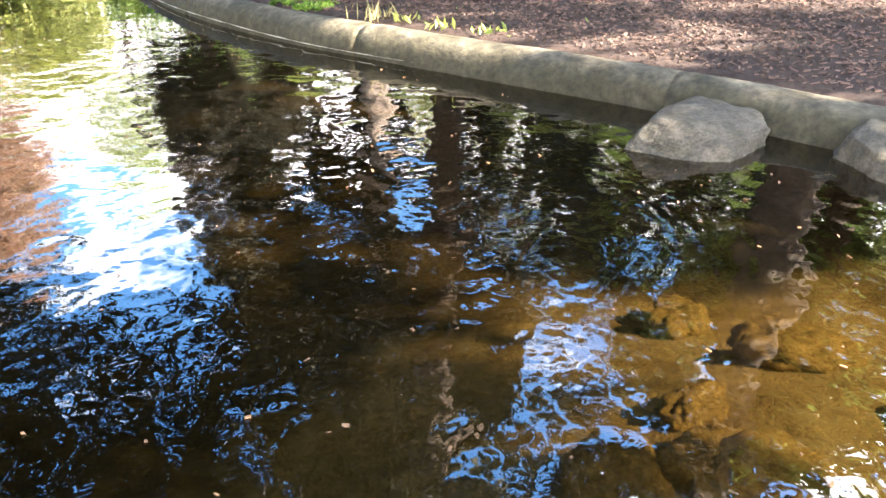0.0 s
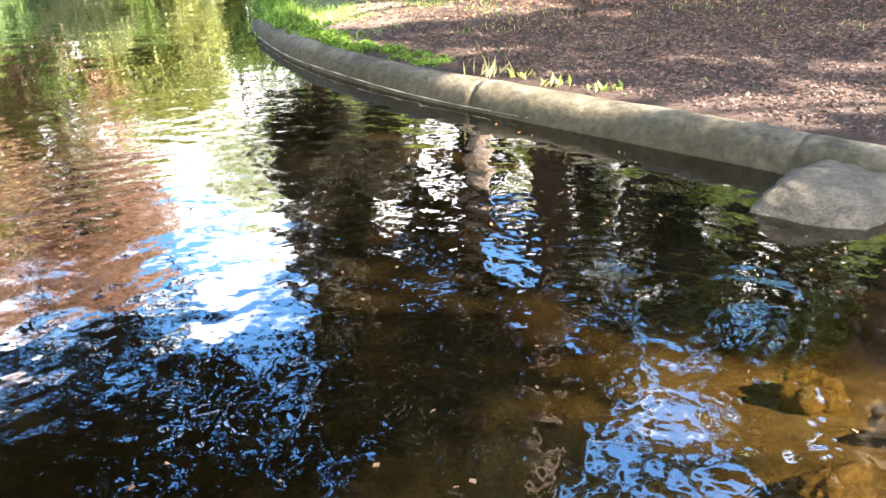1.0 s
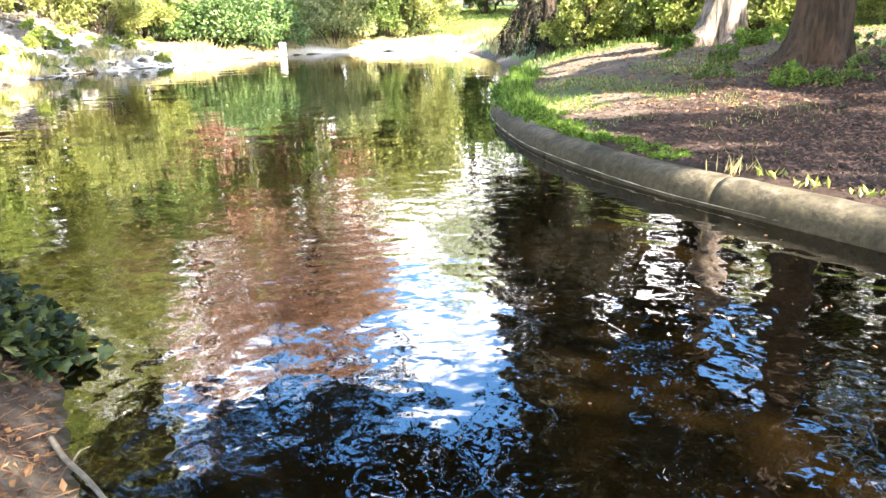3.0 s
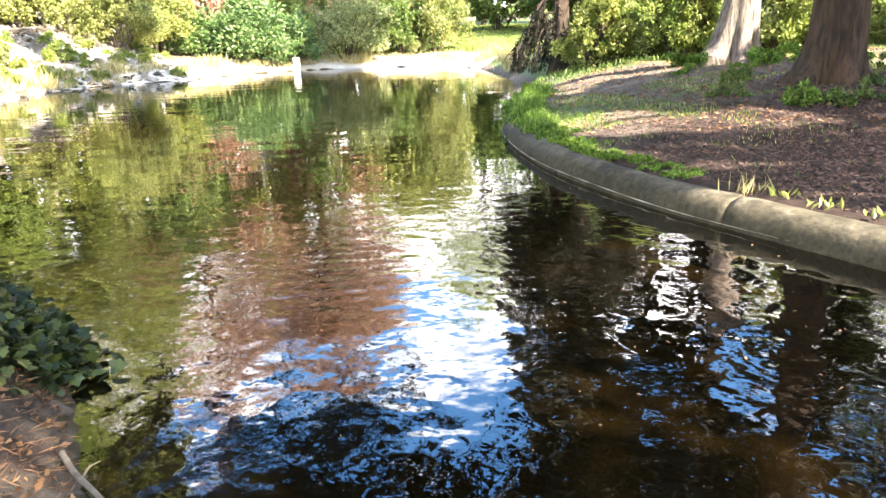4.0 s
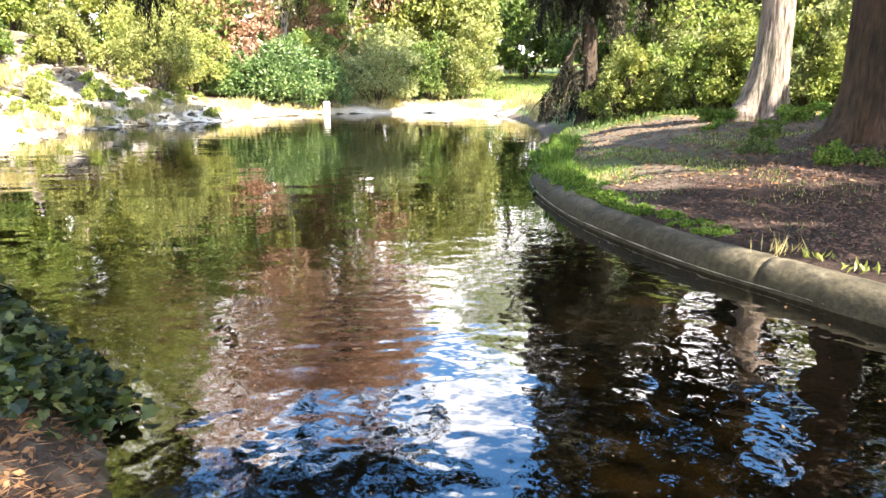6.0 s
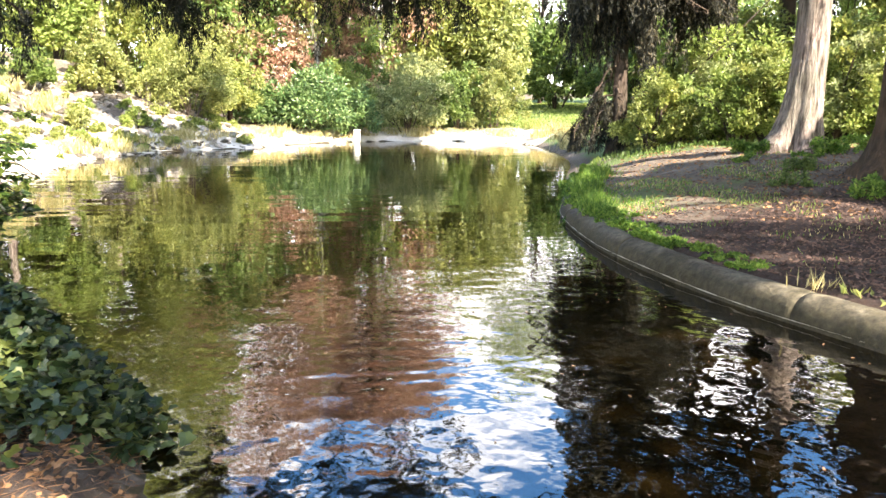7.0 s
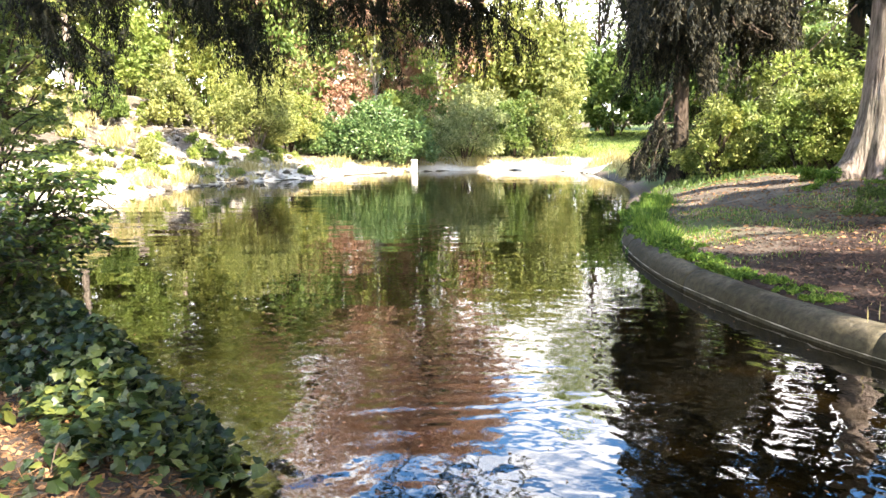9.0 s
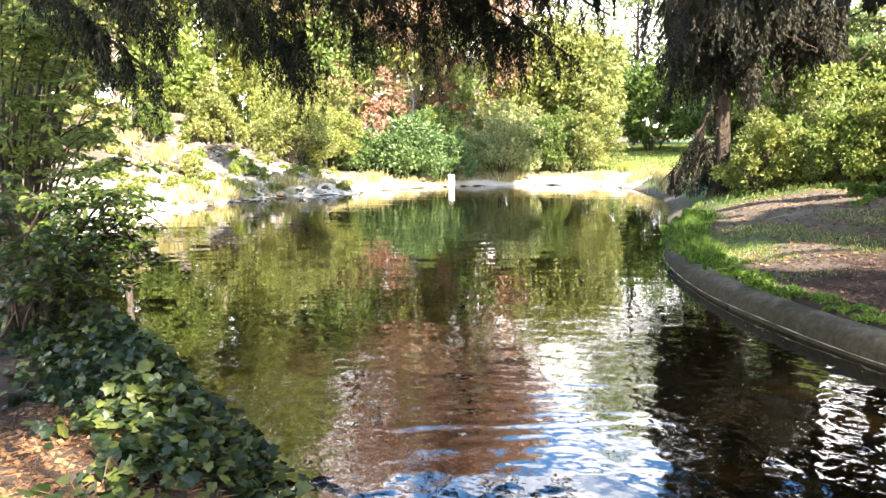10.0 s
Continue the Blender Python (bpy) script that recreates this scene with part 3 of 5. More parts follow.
def boulder(loc, size, seed, label, turn=0, flat=0.6, mat=None):
    ob = part("boulder", stone_mesh("boulder", seed, flat, 5, 0.45) if mat else hewn_mesh("boulder", seed), mat or M_ROCK)
    ob.matrix_world = pose(*loc, 0, 0, turn) @ Matrix.Diagonal((*size, 1))
    return tagged(ob, label, "rock", "rocks in the pond")


boulder((1.46, 3.38, -0.05), (0.40, 0.31, 0.25), 2, "rounded grey boulder standing in the water near the kerb", 10, 0.62)
boulder((2.46, 3.0, -0.05), (0.42, 0.36, 0.27), 4, "grey boulder half under water beside the kerb", 50, 0.7)

for x, y, q, k in [(1.38, 1.78, 0.20, 5), (1.40, 2.05, 0.13, 6), (1.10, 2.15, 0.17, 7), (0.68, 1.2, 0.2, 8), (1.05, 1.15, 0.24, 9), (1.7, 1.35, 0.22, 10), (0.95, 1.5, 0.12, 11)]:
    boulder((x, y, gz(x, y) + 0.0), (q, q * 0.8, min(q * 0.7, 0.11 - gz(x, y) * 0.3)), k, "sandy stone lying under the water on the bed", k * 37, 0.6, M_SANDY)

# ---- plants ----


def limbs(rng, base, tops, r0, start=(0.35, 0.8), sides=5, height=None):
    """Branches that leave the trunk's line and bend up or out to their tops."""
    out = []
    base = np.asarray(base, float)
    for t in tops:
        t = np.asarray(t, float)
        f = rng.uniform(*start)
        a = np.array([base[0], base[1], base[2] + (t[2] - base[2]) * f])
        m = (a + t) / 2 + rng.normal(scale=0.06, size=3) * np.linalg.norm(t - a) + (0, 0, 0.08 * np.linalg.norm(t - a))
        p = curve([a, m, t], 7)
        out.append(tube(p, np.linspace(r0, r0 * 0.15, 8), sides))
    return out


def trunk_tube(loc, h, r, rng, flare=1.7, sides=14, lean=(0, 0), tip=0.35, root=None, swell=0.0):
    zs = np.concatenate([[-0.3, 0.0, 0.12, 0.3, 0.6, 1.0], np.linspace(1.6, h, 9)])
    pts = [(loc[0] + lean[0] * max(z / h, 0) ** 1.3 + 0.02 * math.sin(z * 1.3), loc[1] + lean[1] * max(z / h, 0) ** 1.3, loc[2] + z) for z in zs]
    if swell:
        pts = [(x - r * swell * 0.9 * math.exp(-max(z, 0) / 1.3), y, zz) for (x, y, zz), z in zip(pts, zs)]
    ang = np.linspace(0, 2 * np.pi, sides, endpoint=False)
    ph = rng.uniform(0, 6)
    radii = []
    for z in zs:
        k = math.exp(-max(z, 0) / (0.38 if root is None else 0.24))
        ribs = 1 + k * 0.35 * np.cos(ang * 5 + ph) + 0.05 * np.cos(ang * 7 + ph * 2 + z) + rng.uniform(-0.03, 0.03, sides)
        if root is not None:
            ribs = ribs * (1 + swell * math.exp(-max(z, 0) / 1.3))
            ribs = ribs + root[1] * math.exp(-max(z, 0) / 0.33) * np.clip(np.cos(ang - root[0]), 0, 1) ** 3 + 0.02 * np.cos(ang * 9 + 3 * math.sin(z * 1.7)) + rng.uniform(-0.025, 0.025, sides)
        radii.append(r * (1 + (flare - 1) * k) * ribs * (1 - (1 - tip) * max(z, 0) / h))
    return tube(pts, radii, sides)


# Spots kept sunlit, foliage in the sun's way cut out: x, y, z, radius
FLECKS = np.array([(-0.42, 5.14, 0.19, 0.24), (-0.15, 4.98, 0.19, 0.25), (0.08, 4.85, 0.19, 0.2), (-2.95, 8.85, 0.5, 0.3), (-2.5, 8.95, 0.5, 0.3), (-2.1, 8.2, 0.45, 0.36), (-1.55, 8.75, 0.5, 0.42),
                   (-0.75, 8.15, 0.45, 0.32), (-0.4, 8.85, 0.55, 0.32), (1.58, 4.46, 0.3, 0.18), (1.98, 4.73, 0.3, 0.2), (0.52, 4.62, 0.3, 0.12), (2.93, 5.7, 0.4, 0.3), (2.25, 3.65, 0.3, 0.1),
                   (1.05, 1.2, -0.1, 0.25), (1.5, 1.75, -0.1, 0.15), (-7.6, 2.6, 2.0, 1.7), (-5.5, 2.1, 0.9, 0.45), (-3.1, 0.85, 0.2, 0.32), (-3.4, 1.2, 0.25, 0.25), (-2.05, 1.02, 0.15, 0.2), (-1.45, 13.0, 2.2, 0.9), (-4.6, 16.6, 1.5, 1.6), (-2.6, 16.4, 1.8, 1.7), (-0.5, 16.2, 1.8, 1.6),
                   (1.5, 15.8, 1.8, 1.6), (3.2, 15.2, 1.6, 1.4), (-9.4, 3.1, 2.0, 1.9), (-12.0, 4.3, 2.6, 2.3), (-11.5, 27.5, 0.5, 2.5), (-5.9, 17.6, 2.0, 0.6)])


def shaded(pts):
    """Which of the points do not stand between the sun and one of the flecks."""
    keep = np.ones(len(pts), bool)
    side = np.cross(np.array(SUN), (0, 0, 1))
    side = side / np.linalg.norm(side)
    over = np.cross(np.array(SUN), side)
    for x, y, z, r in FLECKS:
        d = pts - (x, y, z)
        keep &= ~((np.hypot(d @ side, d @ over) < r + 0.16) & (d @ np.array(SUN) > 1.6 * r + 0.6))
    return keep


def leafy_tree(name, label, category, loc, h, r, low, wide, n_clump, n_leaf, leaf, mat, bark, seed, group="", lean=(0, 0), shape=0.75, clump=None, depth=None):
    """A broadleaf tree: flared trunk, limbs to every clump, and a crown of separate leaves."""
    rng = np.random.default_rng(seed)
    tree = thing(name, label, category, loc, group)
    mid, half = (h + low) / 2, (h - low) / 2
    cs = []
    while len(cs) < n_clump:
        d = unit(rng.normal(size=3)) * rng.uniform(0.25, 1.0) ** 0.45
        w = wide * (1 - 0.35 * max(d[2], 0))
        cs.append((d[0] * w + lean[0] * 0.7, d[1] * (depth or w) + lean[1] * 0.7, mid + d[2] * half * 0.9))
    tk = join([trunk_tube((0, 0, 0), h * 0.8, r, rng, 1.35, 12, lean)] + limbs(rng, (lean[0] * 0.4, lean[1] * 0.4, 0), cs[:min(len(cs), 26)], r * 0.32))
    smooth(part("trunk", tk, bark, tree))
    b, w = clumps(cs, (clump or wide * 0.33) * rng.uniform(0.7, 1.3, len(cs)), n_leaf, rng, shape)
    k = shaded(b + loc)
    b, w, n_leaf = b[k], w[k], int(k.sum())
    part("crown", blades(b, w + (0, 0, -0.25), leaf * rng.uniform(0.6, 1.3, n_leaf), leaf * 0.6 * rng.uniform(0.6, 1.2, n_leaf), rng, 0.25, 1.6), mat, tree)
    return tree


def bush(name, label, loc, wide, high, n_leaf, leaf, mat, seed, deep=None, n_clump=40, group="bushes on the bank", category="bush", stems=True):
    """A shrub of many stems with leaves in lumps, open at the edges."""
    rng = np.random.default_rng(seed)
    ob = thing(name, label, category, loc, group)
    if high > 1.4:
        n_leaf, leaf, n_clump = int(n_leaf * 0.78), leaf * 1.2, int(n_clump * 1.2)
    deep = deep or wide
    cs = []
    lobes = unit(rng.normal(size=(9, 3)) * (1, 1, 0.8) + (0, 0, 0.35))
    for _ in range(n_clump):
        d = unit(rng.normal(size=3))
        d[2] = abs(d[2])
        k = rng.uniform(0.35, 1.0) ** 0.5 * rng.uniform(0.85, 1.12) * (0.66 + 0.5 * max(0, float(np.max(lobes @ d))) ** 9)
        cs.append((d[0] * wide * k * 0.86, d[1] * deep * k * 0.86, 0.12 * high + d[2] * high * k * 0.85))
    if stems:
        st = [tube(curve([(c[0] * 0.15, c[1] * 0.15, -0.1), (c[0] * 0.5, c[1] * 0.5, c[2] * 0.6), c], 5), np.linspace(0.035, 0.008, 6), 4) for c in cs[:10]]
        for one in st:
            part("stem", one, M_DARK_BARK, ob)
    b, w = clumps(cs, 0.165 * min(wide, high) * rng.uniform(0.5, 1.4, n_clump), n_leaf, rng, 0.85)
    b[:, 2] = np.maximum(b[:, 2], 0.02)
    w[:, 2] += 0.15
    part("leaves", blades(b, w, leaf * rng.uniform(0.6, 1.3, n_leaf), leaf * 0.55 * rng.uniform(0.6, 1.2, n_leaf), rng, 0.25, 1.6), mat, ob)
    return ob


def strands(tops, lengths, rng, blade, width, per_metre, spread=0.06, loc=(0, 0, 0)):
    """Needled twigs that hang from their tops."""
    base, way = [], []
    for t, ln in zip(tops, lengths):
        k = max(4, int(ln * per_metre))
        u = np.sort(rng.uniform(0, 1, k))
        sway = rng.normal(scale=0.17, size=2) * ln
        p = np.stack([t[0] + sway[0] * u ** 2, t[1] + sway[1] * u ** 2, t[2] - ln * u], 1)
        p += rng.normal(scale=spread * 0.25, size=p.shape)
        d = rng.normal(scale=0.55, size=(k, 3)) * (1.1 - 0.6 * u)[:, None]
        d[:, 2] -= 0.9
        base.append(p)
        way.append(d)
    base, way = np.concatenate(base), np.concatenate(way)
    k = shaded(base + loc)
    base, way = base[k], way[k]
    n = len(base)
    return blades(base, way, blade * rng.uniform(0.6, 1.3, n), width * rng.uniform(0.7, 1.3, n), rng, 0.1)


def weeping_spruce(label, loc, h, r, arms, seed, blade, width, per_metre, per_arm, hang, bark, lean=(0, 0), trunk_h=None, mat=None, group="", fine=9999, root=None, nodes=0, swell=0.0, fine_arm=None, fine_hang=None):
    """A conifer with drooping limbs (far end of each in arms, as offsets) that carry hanging twigs."""
    rng = np.random.default_rng(seed)
    tree = thing("spruce_tree", label, "conifer", loc, group)
    smooth(part("trunk", trunk_tube((0, 0, 0), trunk_h or h, r, rng, 1.5 if root is None else 1.25, 12 if root is None else 40, lean, 0.2, root, swell), bark, tree))
    boughs, tops, lens, many = [], [], [], []
    for a in arms:
        z0 = a[3] if len(a) > 3 else a[2] + (0.10 + 0.22 * rng.random()) * math.hypot(a[0], a[1])
        a = np.array(a[:3], float)
        if z0 - a[2] > 1.3:
            p = curve([(0, 0, z0), (a[0] * 0.45, a[1] * 0.45, z0 * 0.62 + a[2] * 0.38), a], 14)
        else:
            p = curve([(0, 0, z0 - 0.15), (a[0] * 0.4, a[1] * 0.4, z0 + 0.25), (a[0] * 0.8, a[1] * 0.8, a[2] + 0.3), a], 14)
        p[1:-1] += rng.normal(scale=0.05, size=(13, 3))
        if len(boughs) >= fine and shaded(p[6:] + loc).mean() < 0.7:  # light comes in here
            continue
        boughs.append(tube(p, np.linspace(r * 0.16, 0.010, 15), 5))
        out = math.hypot(a[0], a[1])
        spots, reach = rng.uniform(0.5 if fine_arm else 0.25, 1.0, max(nodes, 1)) ** 0.7, rng.uniform(0.45, 1.35, max(nodes, 1))
        near_arm = len(boughs) <= fine
        many.append(fine_arm if near_arm and fine_arm else per_arm)
        drop = fine_hang if near_arm and fine_hang else hang
        for _ in range(many[-1]):
            j = rng.integers(0, max(nodes, 1))
            u = float(np.clip(spots[j] + rng.normal(scale=0.035), 0.2, 1.0)) if nodes and len(boughs) <= fine else rng.uniform(0.22, 1.0) ** 0.7
            q = p[int(u * 14)] + (p[min(14, int(u * 14) + 1)] - p[int(u * 14)]) * (u * 14 - int(u * 14))
            side = np.array([-a[1], a[0], 0]) / out * rng.normal(scale=(0.06 if len(boughs) <= fine else 0.10) * out ** 0.6)
            tops.append(q + side + (0, 0, -0.25 * abs(np.linalg.norm(side)) + 0.05))
            lens.append(min(drop * rng.uniform(0.35, 1.25) * (reach[j] if nodes else 1.0) * (0.6 + 0.4 * u), max(0.15, q[2] - 0.05)))
    for bough in boughs:
        part("bough", bough, bark, tree)
    cut = sum(many[:fine])
    near = strands(tops[:cut], lens[:cut], rng, blade, width, per_metre, loc=loc)
    part("needles", near, mat or M_NEEDLE, tree)
    if cut < len(tops):
        part("needles", strands(tops[cut:], lens[cut:], rng, blade * 2.0, width * 2.6, per_metre * 0.42, loc=loc), mat or M_NEEDLE, tree)
    return tree


def on(x, y, dz=0.0):
    return (x, y, gz(x, y) + dz)


# far bank: shrubs above the gravel
bush("rhododendron", "broad blue-green rhododendron on the sunlit far bank", on(-22.0, 23.9), 3.1, 2.9, 17000, 0.14, M_BLUISH, 11, 2.0, 110)
bush("rhododendron", "low rhododendron spreading beside a larger one", on(-20.6, 25.0), 1.7, 2.2, 8000, 0.14, M_BLUISH, 26, 1.4, 60)
bush("rhododendron", "low rhododendron spreading beside a larger one", on(-23.4, 22.4), 1.5, 2.0, 6000, 0.14, M_BLUISH, 27, 1.3, 50)
bush("pale_shrub", "pale green leafy shrub by the gravel shore", on(-19.3, 27.7), 2.3, 3.4, 12000, 0.13, M_PALELEAF, 12, 1.6, 64)
bush("olive_shrub", "tall olive-brown shrub by the far shore", on(-16.4, 30.6), 2.0, 4.3, 13000, 0.115, M_OLIVE, 13, 1.7, 70)
bush("dark_shrub", "dark green shrub behind paler ones", on(-21.4, 27.4), 1.8, 4.4, 11000, 0.115, M_GREEN, 14, 1.5, 40)
bush("trailing_shrub", "yellow-green shrub trailing over the rockery", on(-22.9, 18.6), 2.3, 3.0, 18000, 0.095, M_OLIVE, 15, 1.9, 60)
bush("trailing_shrub", "yellow-green shrub trailing over the rockery", on(-24.6, 19.2), 2.2, 3.2, 15000, 0.10, M_YELLOW, 16, 2.0, 50)
bush("low_shrub", "low dark green shrub at the top of the rockery", on(-24.6, 13.4), 1.6, 1.2, 5500, 0.12, M_GREEN, 17, 1.2, 30)
bush("low_shrub", "small rounded shrub between pale stones", on(-21.6, 13.2), 0.7, 0.7, 1800, 0.10, M_OLIVE, 18, 0.7, 20)
bush("low_shrub", "small rounded shrub between pale stones", on(-22.1, 15.6), 0.9, 0.8, 2200, 0.10, M_FRESH, 19, 0.8, 22)
bush("low_shrub", "low green shrub beside the lawn", on(-17.0, 30.0), 0.9, 1.2, 2500, 0.12, M_PALELEAF, 20, 1.0, 24)
for x, y, wide, high, lm, seed in [(-23.8, 21.3, 1.9, 3.6, M_YELLOW, 21), (-21.3, 25.9, 1.8, 3.0, M_FRESH, 22), (-17.7, 29.7, 1.7, 3.5, M_GREEN, 23), (-24.6, 16.4, 1.6, 2.4, M_OLIVE, 24)]:
    bush("hedge_shrub", "mixed green shrub filling the far bank's hedge", on(x, y), wide, high, 9000, 0.125, lm, seed, wide * 0.9, 60)
bush("hedge_shrub", "dark blue-green evergreen behind the lawn", on(-17.6, 41.0), 3.4, 6.5, 12000, 0.24, M_GREEN, 241, 2.4, 60)
bush("hedge_shrub", "dark blue-green evergreen behind the lawn", on(-12.4, 40.5), 2.6, 6.0, 12000, 0.22, M_BLUISH, 242, 2.4, 60)
bush("hedge_shrub", "tall green evergreen behind the lawn", on(-15.6, 48.0), 4.5, 11.0, 14000, 0.34, M_GREEN, 243, 3.0, 70)
# far woods
TREES = [  # x, y, height, crown's low end, half width, leaf, seed, material, bark, label
    (-31.5, 10.5, 17, 3.0, 4.6, 31, M_YELLOW, M_BIRCH, "tall birch with yellow-green autumn leaves"),
    (-28.0, 14.2, 18, 4.5, 3.6, 32, M_FRESH, M_PALE_BARK, "pale-stemmed birch above the rockery"),
    (-28.4, 18.9, 18, 3.8, 4.2, 33, M_YELLOW, M_PALE_BARK, "yellow-leaved tree above the rockery"),
    (-32.0, 22.5, 24, 3.0, 5.2, 34, M_YELLOW, M_BARK, "large yellow-green tree in the far woods"),
    (-28.5, 25.0, 8.5, 2.0, 3.2, 35, M_GREEN, M_BARK, "green tree in the far woods"),
    (-34.0, 16.0, 25, 4.0, 5.5, 36, M_OLIVE, M_BARK, "tall olive-green tree in the far woods"),
    (-20.6, 33.5, 9.0, 1.6, 3.2, 37, M_YELLOW, M_BARK, "small yellow tree beside the lawn"),
    (-18.4, 34.0, 7.2, 1.4, 2.4, 38, M_OLIVE, M_BARK, "small olive-green tree beside the lawn"),
    (-9.6, 39.0, 9.5, 1.6, 3.6, 39, M_GREEN, M_BARK, "green tree at the edge of the lawn"),
    (-36.0, 11.5, 18, 2.0, 5.0, 45, M_YELLOW, M_BARK, "large yellow-green tree in the far woods"),
    (-33.5, 7.0, 17, 2.0, 5.0, 46, M_FRESH, M_BARK, "large yellow-green tree in the far woods"),
    (-14.0, 47.0, 17, 1.6, 5.0, 47, M_GREEN, M_BARK, "green tree behind the lawn"),
    (-20.5, 45.0, 17, 1.6, 5.0, 48, M_FRESH, M_BARK, "green tree behind the lawn"),
    (-8.5, 46.0, 9, 1.6, 4.0, 49, M_OLIVE, M_BARK, "green tree behind the lawn"),
    (-24.5, 8.0, 15, 2.0, 4.2, 40, M_FRESH, M_BARK, "leafy tree leaning over the pond bank"),
    (-30.5, 5.6, 17, 1.6, 4.6, 411, M_YELLOW, M_BARK, "yellow-green tree beyond the rockery"),
    (-27.0, 10.9, 13, 1.6, 3.4, 412, M_YELLOW, M_BIRCH, "pale-stemmed birch beside the rockery"),
    (-19.5, 4.2, 14, 1.6, 4.4, 41, M_FRESH, M_BARK, "leafy tree behind the near bank"),
]
for k, (x, y, h, low, wide, seed, lm, bk, label) in enumerate(TREES):
    leafy_tree("broadleaf_tree", label, "tree", on(x, y), h, 0.06 + 0.0035 * h, max(0.8, low * 0.5), wide, 40 + 2 * int(h), int(820 * h), 0.29, lm, bk, seed, "woods round the pond", clump=wide * 0.30)
leafy_tree("copper_beech", "broad copper beech with reddish-brown leaves in the far woods", "tree", on(-24.1, 31.2), 17.0, 0.3, 1.6, 4.9, 80, 24000, 0.31, M_COPPER, M_BARK, 50, "woods round the pond", clump=1.5)
leafy_tree("copper_beech", "copper beech with reddish-brown leaves in the far woods", "tree", on(-30.0, 28.4), 21.0, 0.3, 1.6, 5.6, 100, 20000, 0.31, M_COPPER, M_BARK, 51, "woods round the pond", clump=1.3)
for x, y, h, wide, seed, lm in [(-24.5, 27.6, 11.5, 1.5, 510, M_YELLOW), (-21.9, 29.3, 9.5, 1.3, 511, M_FRESH), (-27.2, 26.3, 13.0, 1.5, 512, M_OLIVE)]:
    leafy_tree("slender_birch", "slender pale-stemmed birch in front of copper foliage", "tree", on(x, y), h, 0.09, 2.4, wide, 34, 1900, 0.22, lm, M_BIRCH, seed, "woods round the pond", clump=0.55)

for x, y, wide, high, lm, seed in [(-31.2, 16.0, 2.8, 6.2, M_YELLOW, 520), (-31, 13.0, 2.6, 5.0, M_YELLOW, 52), (-28.2, 16.6, 2.4, 4.2, M_FRESH, 53), (-29.0, 20.8, 2.8, 5.2, M_YELLOW, 54), (-26.6, 22.4, 2.6, 5.6, M_OLIVE, 55), (-26.2, 26.0, 2.6, 5.4, M_COPPER, 56),
                                  (-23.6, 29.4, 2.6, 5.6, M_COPPER, 57), (-20.4, 31.0, 2.4, 5.0, M_PALELEAF, 58), (-27.6, 9.2, 2.8, 5.4, M_FRESH, 59), (-24.0, 6.2, 2.8, 5.0, M_FRESH, 69)]:
    bush("understory_shrub", "tall sunlit shrub under the far trees", on(x, y), wide, high, 9500, 0.17, lm, seed, wide, 60, "shrubs under the far trees")

# thicket behind the right bank
for x, y, wide, high, nl, lm, seed, label in [
        (-5.0, 18.9, 1.7, 2.6, 7000, M_FRESH, 60, "sunlit fresh green thicket behind the mulched bank"),
        (-3.0, 17.9, 1.8, 2.9, 7500, M_FRESH, 61, "sunlit fresh green thicket behind the mulched bank"),
        (-3.9, 21.0, 2.4, 4.6, 9000, M_YELLOW, 62, "tall yellow-green thicket behind the mulched bank"),
        (-0.8, 18.6, 2.0, 4.2, 9000, M_YELLOW, 63, "tall yellow-green thicket behind the mulched bank"),
        (1.8, 17.6, 2.1, 4.0, 9000, M_FRESH, 64, "leafy green thicket behind the fir trunks"),
        (4.6, 16.6, 2.2, 4.2, 8000, M_GREEN, 65, "leafy green thicket behind the fir trunks"),
        (7.6, 15.2, 2.4, 4.4, 8000, M_GREEN, 66, "dark green thicket in the shade"),
        (10.4, 12.6, 2.4, 4.4, 7000, M_GREEN, 67, "dark green thicket in the shade"),
        (-1.9, 24.5, 3.0, 6.5, 9000, M_FRESH, 68, "tall green thicket in the woods")]:
    bush("thicket", label, on(x, y), wide, high, int(nl * 1.8), 0.11, lm, seed, wide * 0.8, 60, "thickets behind the bank")

rng = np.random.default_rng(690)
for k in range(18):
    x = -5.2 + 9.4 * (k + rng.uniform(-0.3, 0.3)) / 17
    y, wide, high = 16.9 - 0.16 * (x + 5) + rng.uniform(-0.7, 0.5), rng.uniform(0.9, 1.5), rng.uniform(1.0, 2.7)
    bush("edge_shrub", "bright leafy shrub at the sunlit edge of the thicket", on(x, y), wide, high, int(3300 * wide * high), 0.075, (M_FRESH, M_YELLOW, M_FRESH, M_PALELEAF)[k % 4], 691 + k, wide * 0.7, 44, "thickets behind the bank")

# the two firs on the bank: bare trunks, sparse limbs far up


def fir(label, loc, h, r, bark, seed, low, reach, per_arm, lean=(0, 0), n_arm=26, shift=0.0, root=None, swell=0.0):
    rng = np.random.default_rng(seed)
    arms = []
    for k in range(n_arm):
        a, f = k * 2.4 + rng.uniform(-0.4, 0.4), rng.uniform(0, 1)
        q = reach * (1 - 0.75 * f) * rng.uniform(0.7, 1.15)
        arms.append((math.cos(a) * q + shift * abs(math.cos(a)) * (math.cos(a) > 0) * 1.4 + shift * 0.6, math.sin(a) * q, low + (h - low) * f))
    return weeping_spruce(label, loc, h, r, arms, seed, 0.28, 0.14, 9, per_arm, 0.8, bark, lean, group="firs on the bank", root=root, swell=swell)


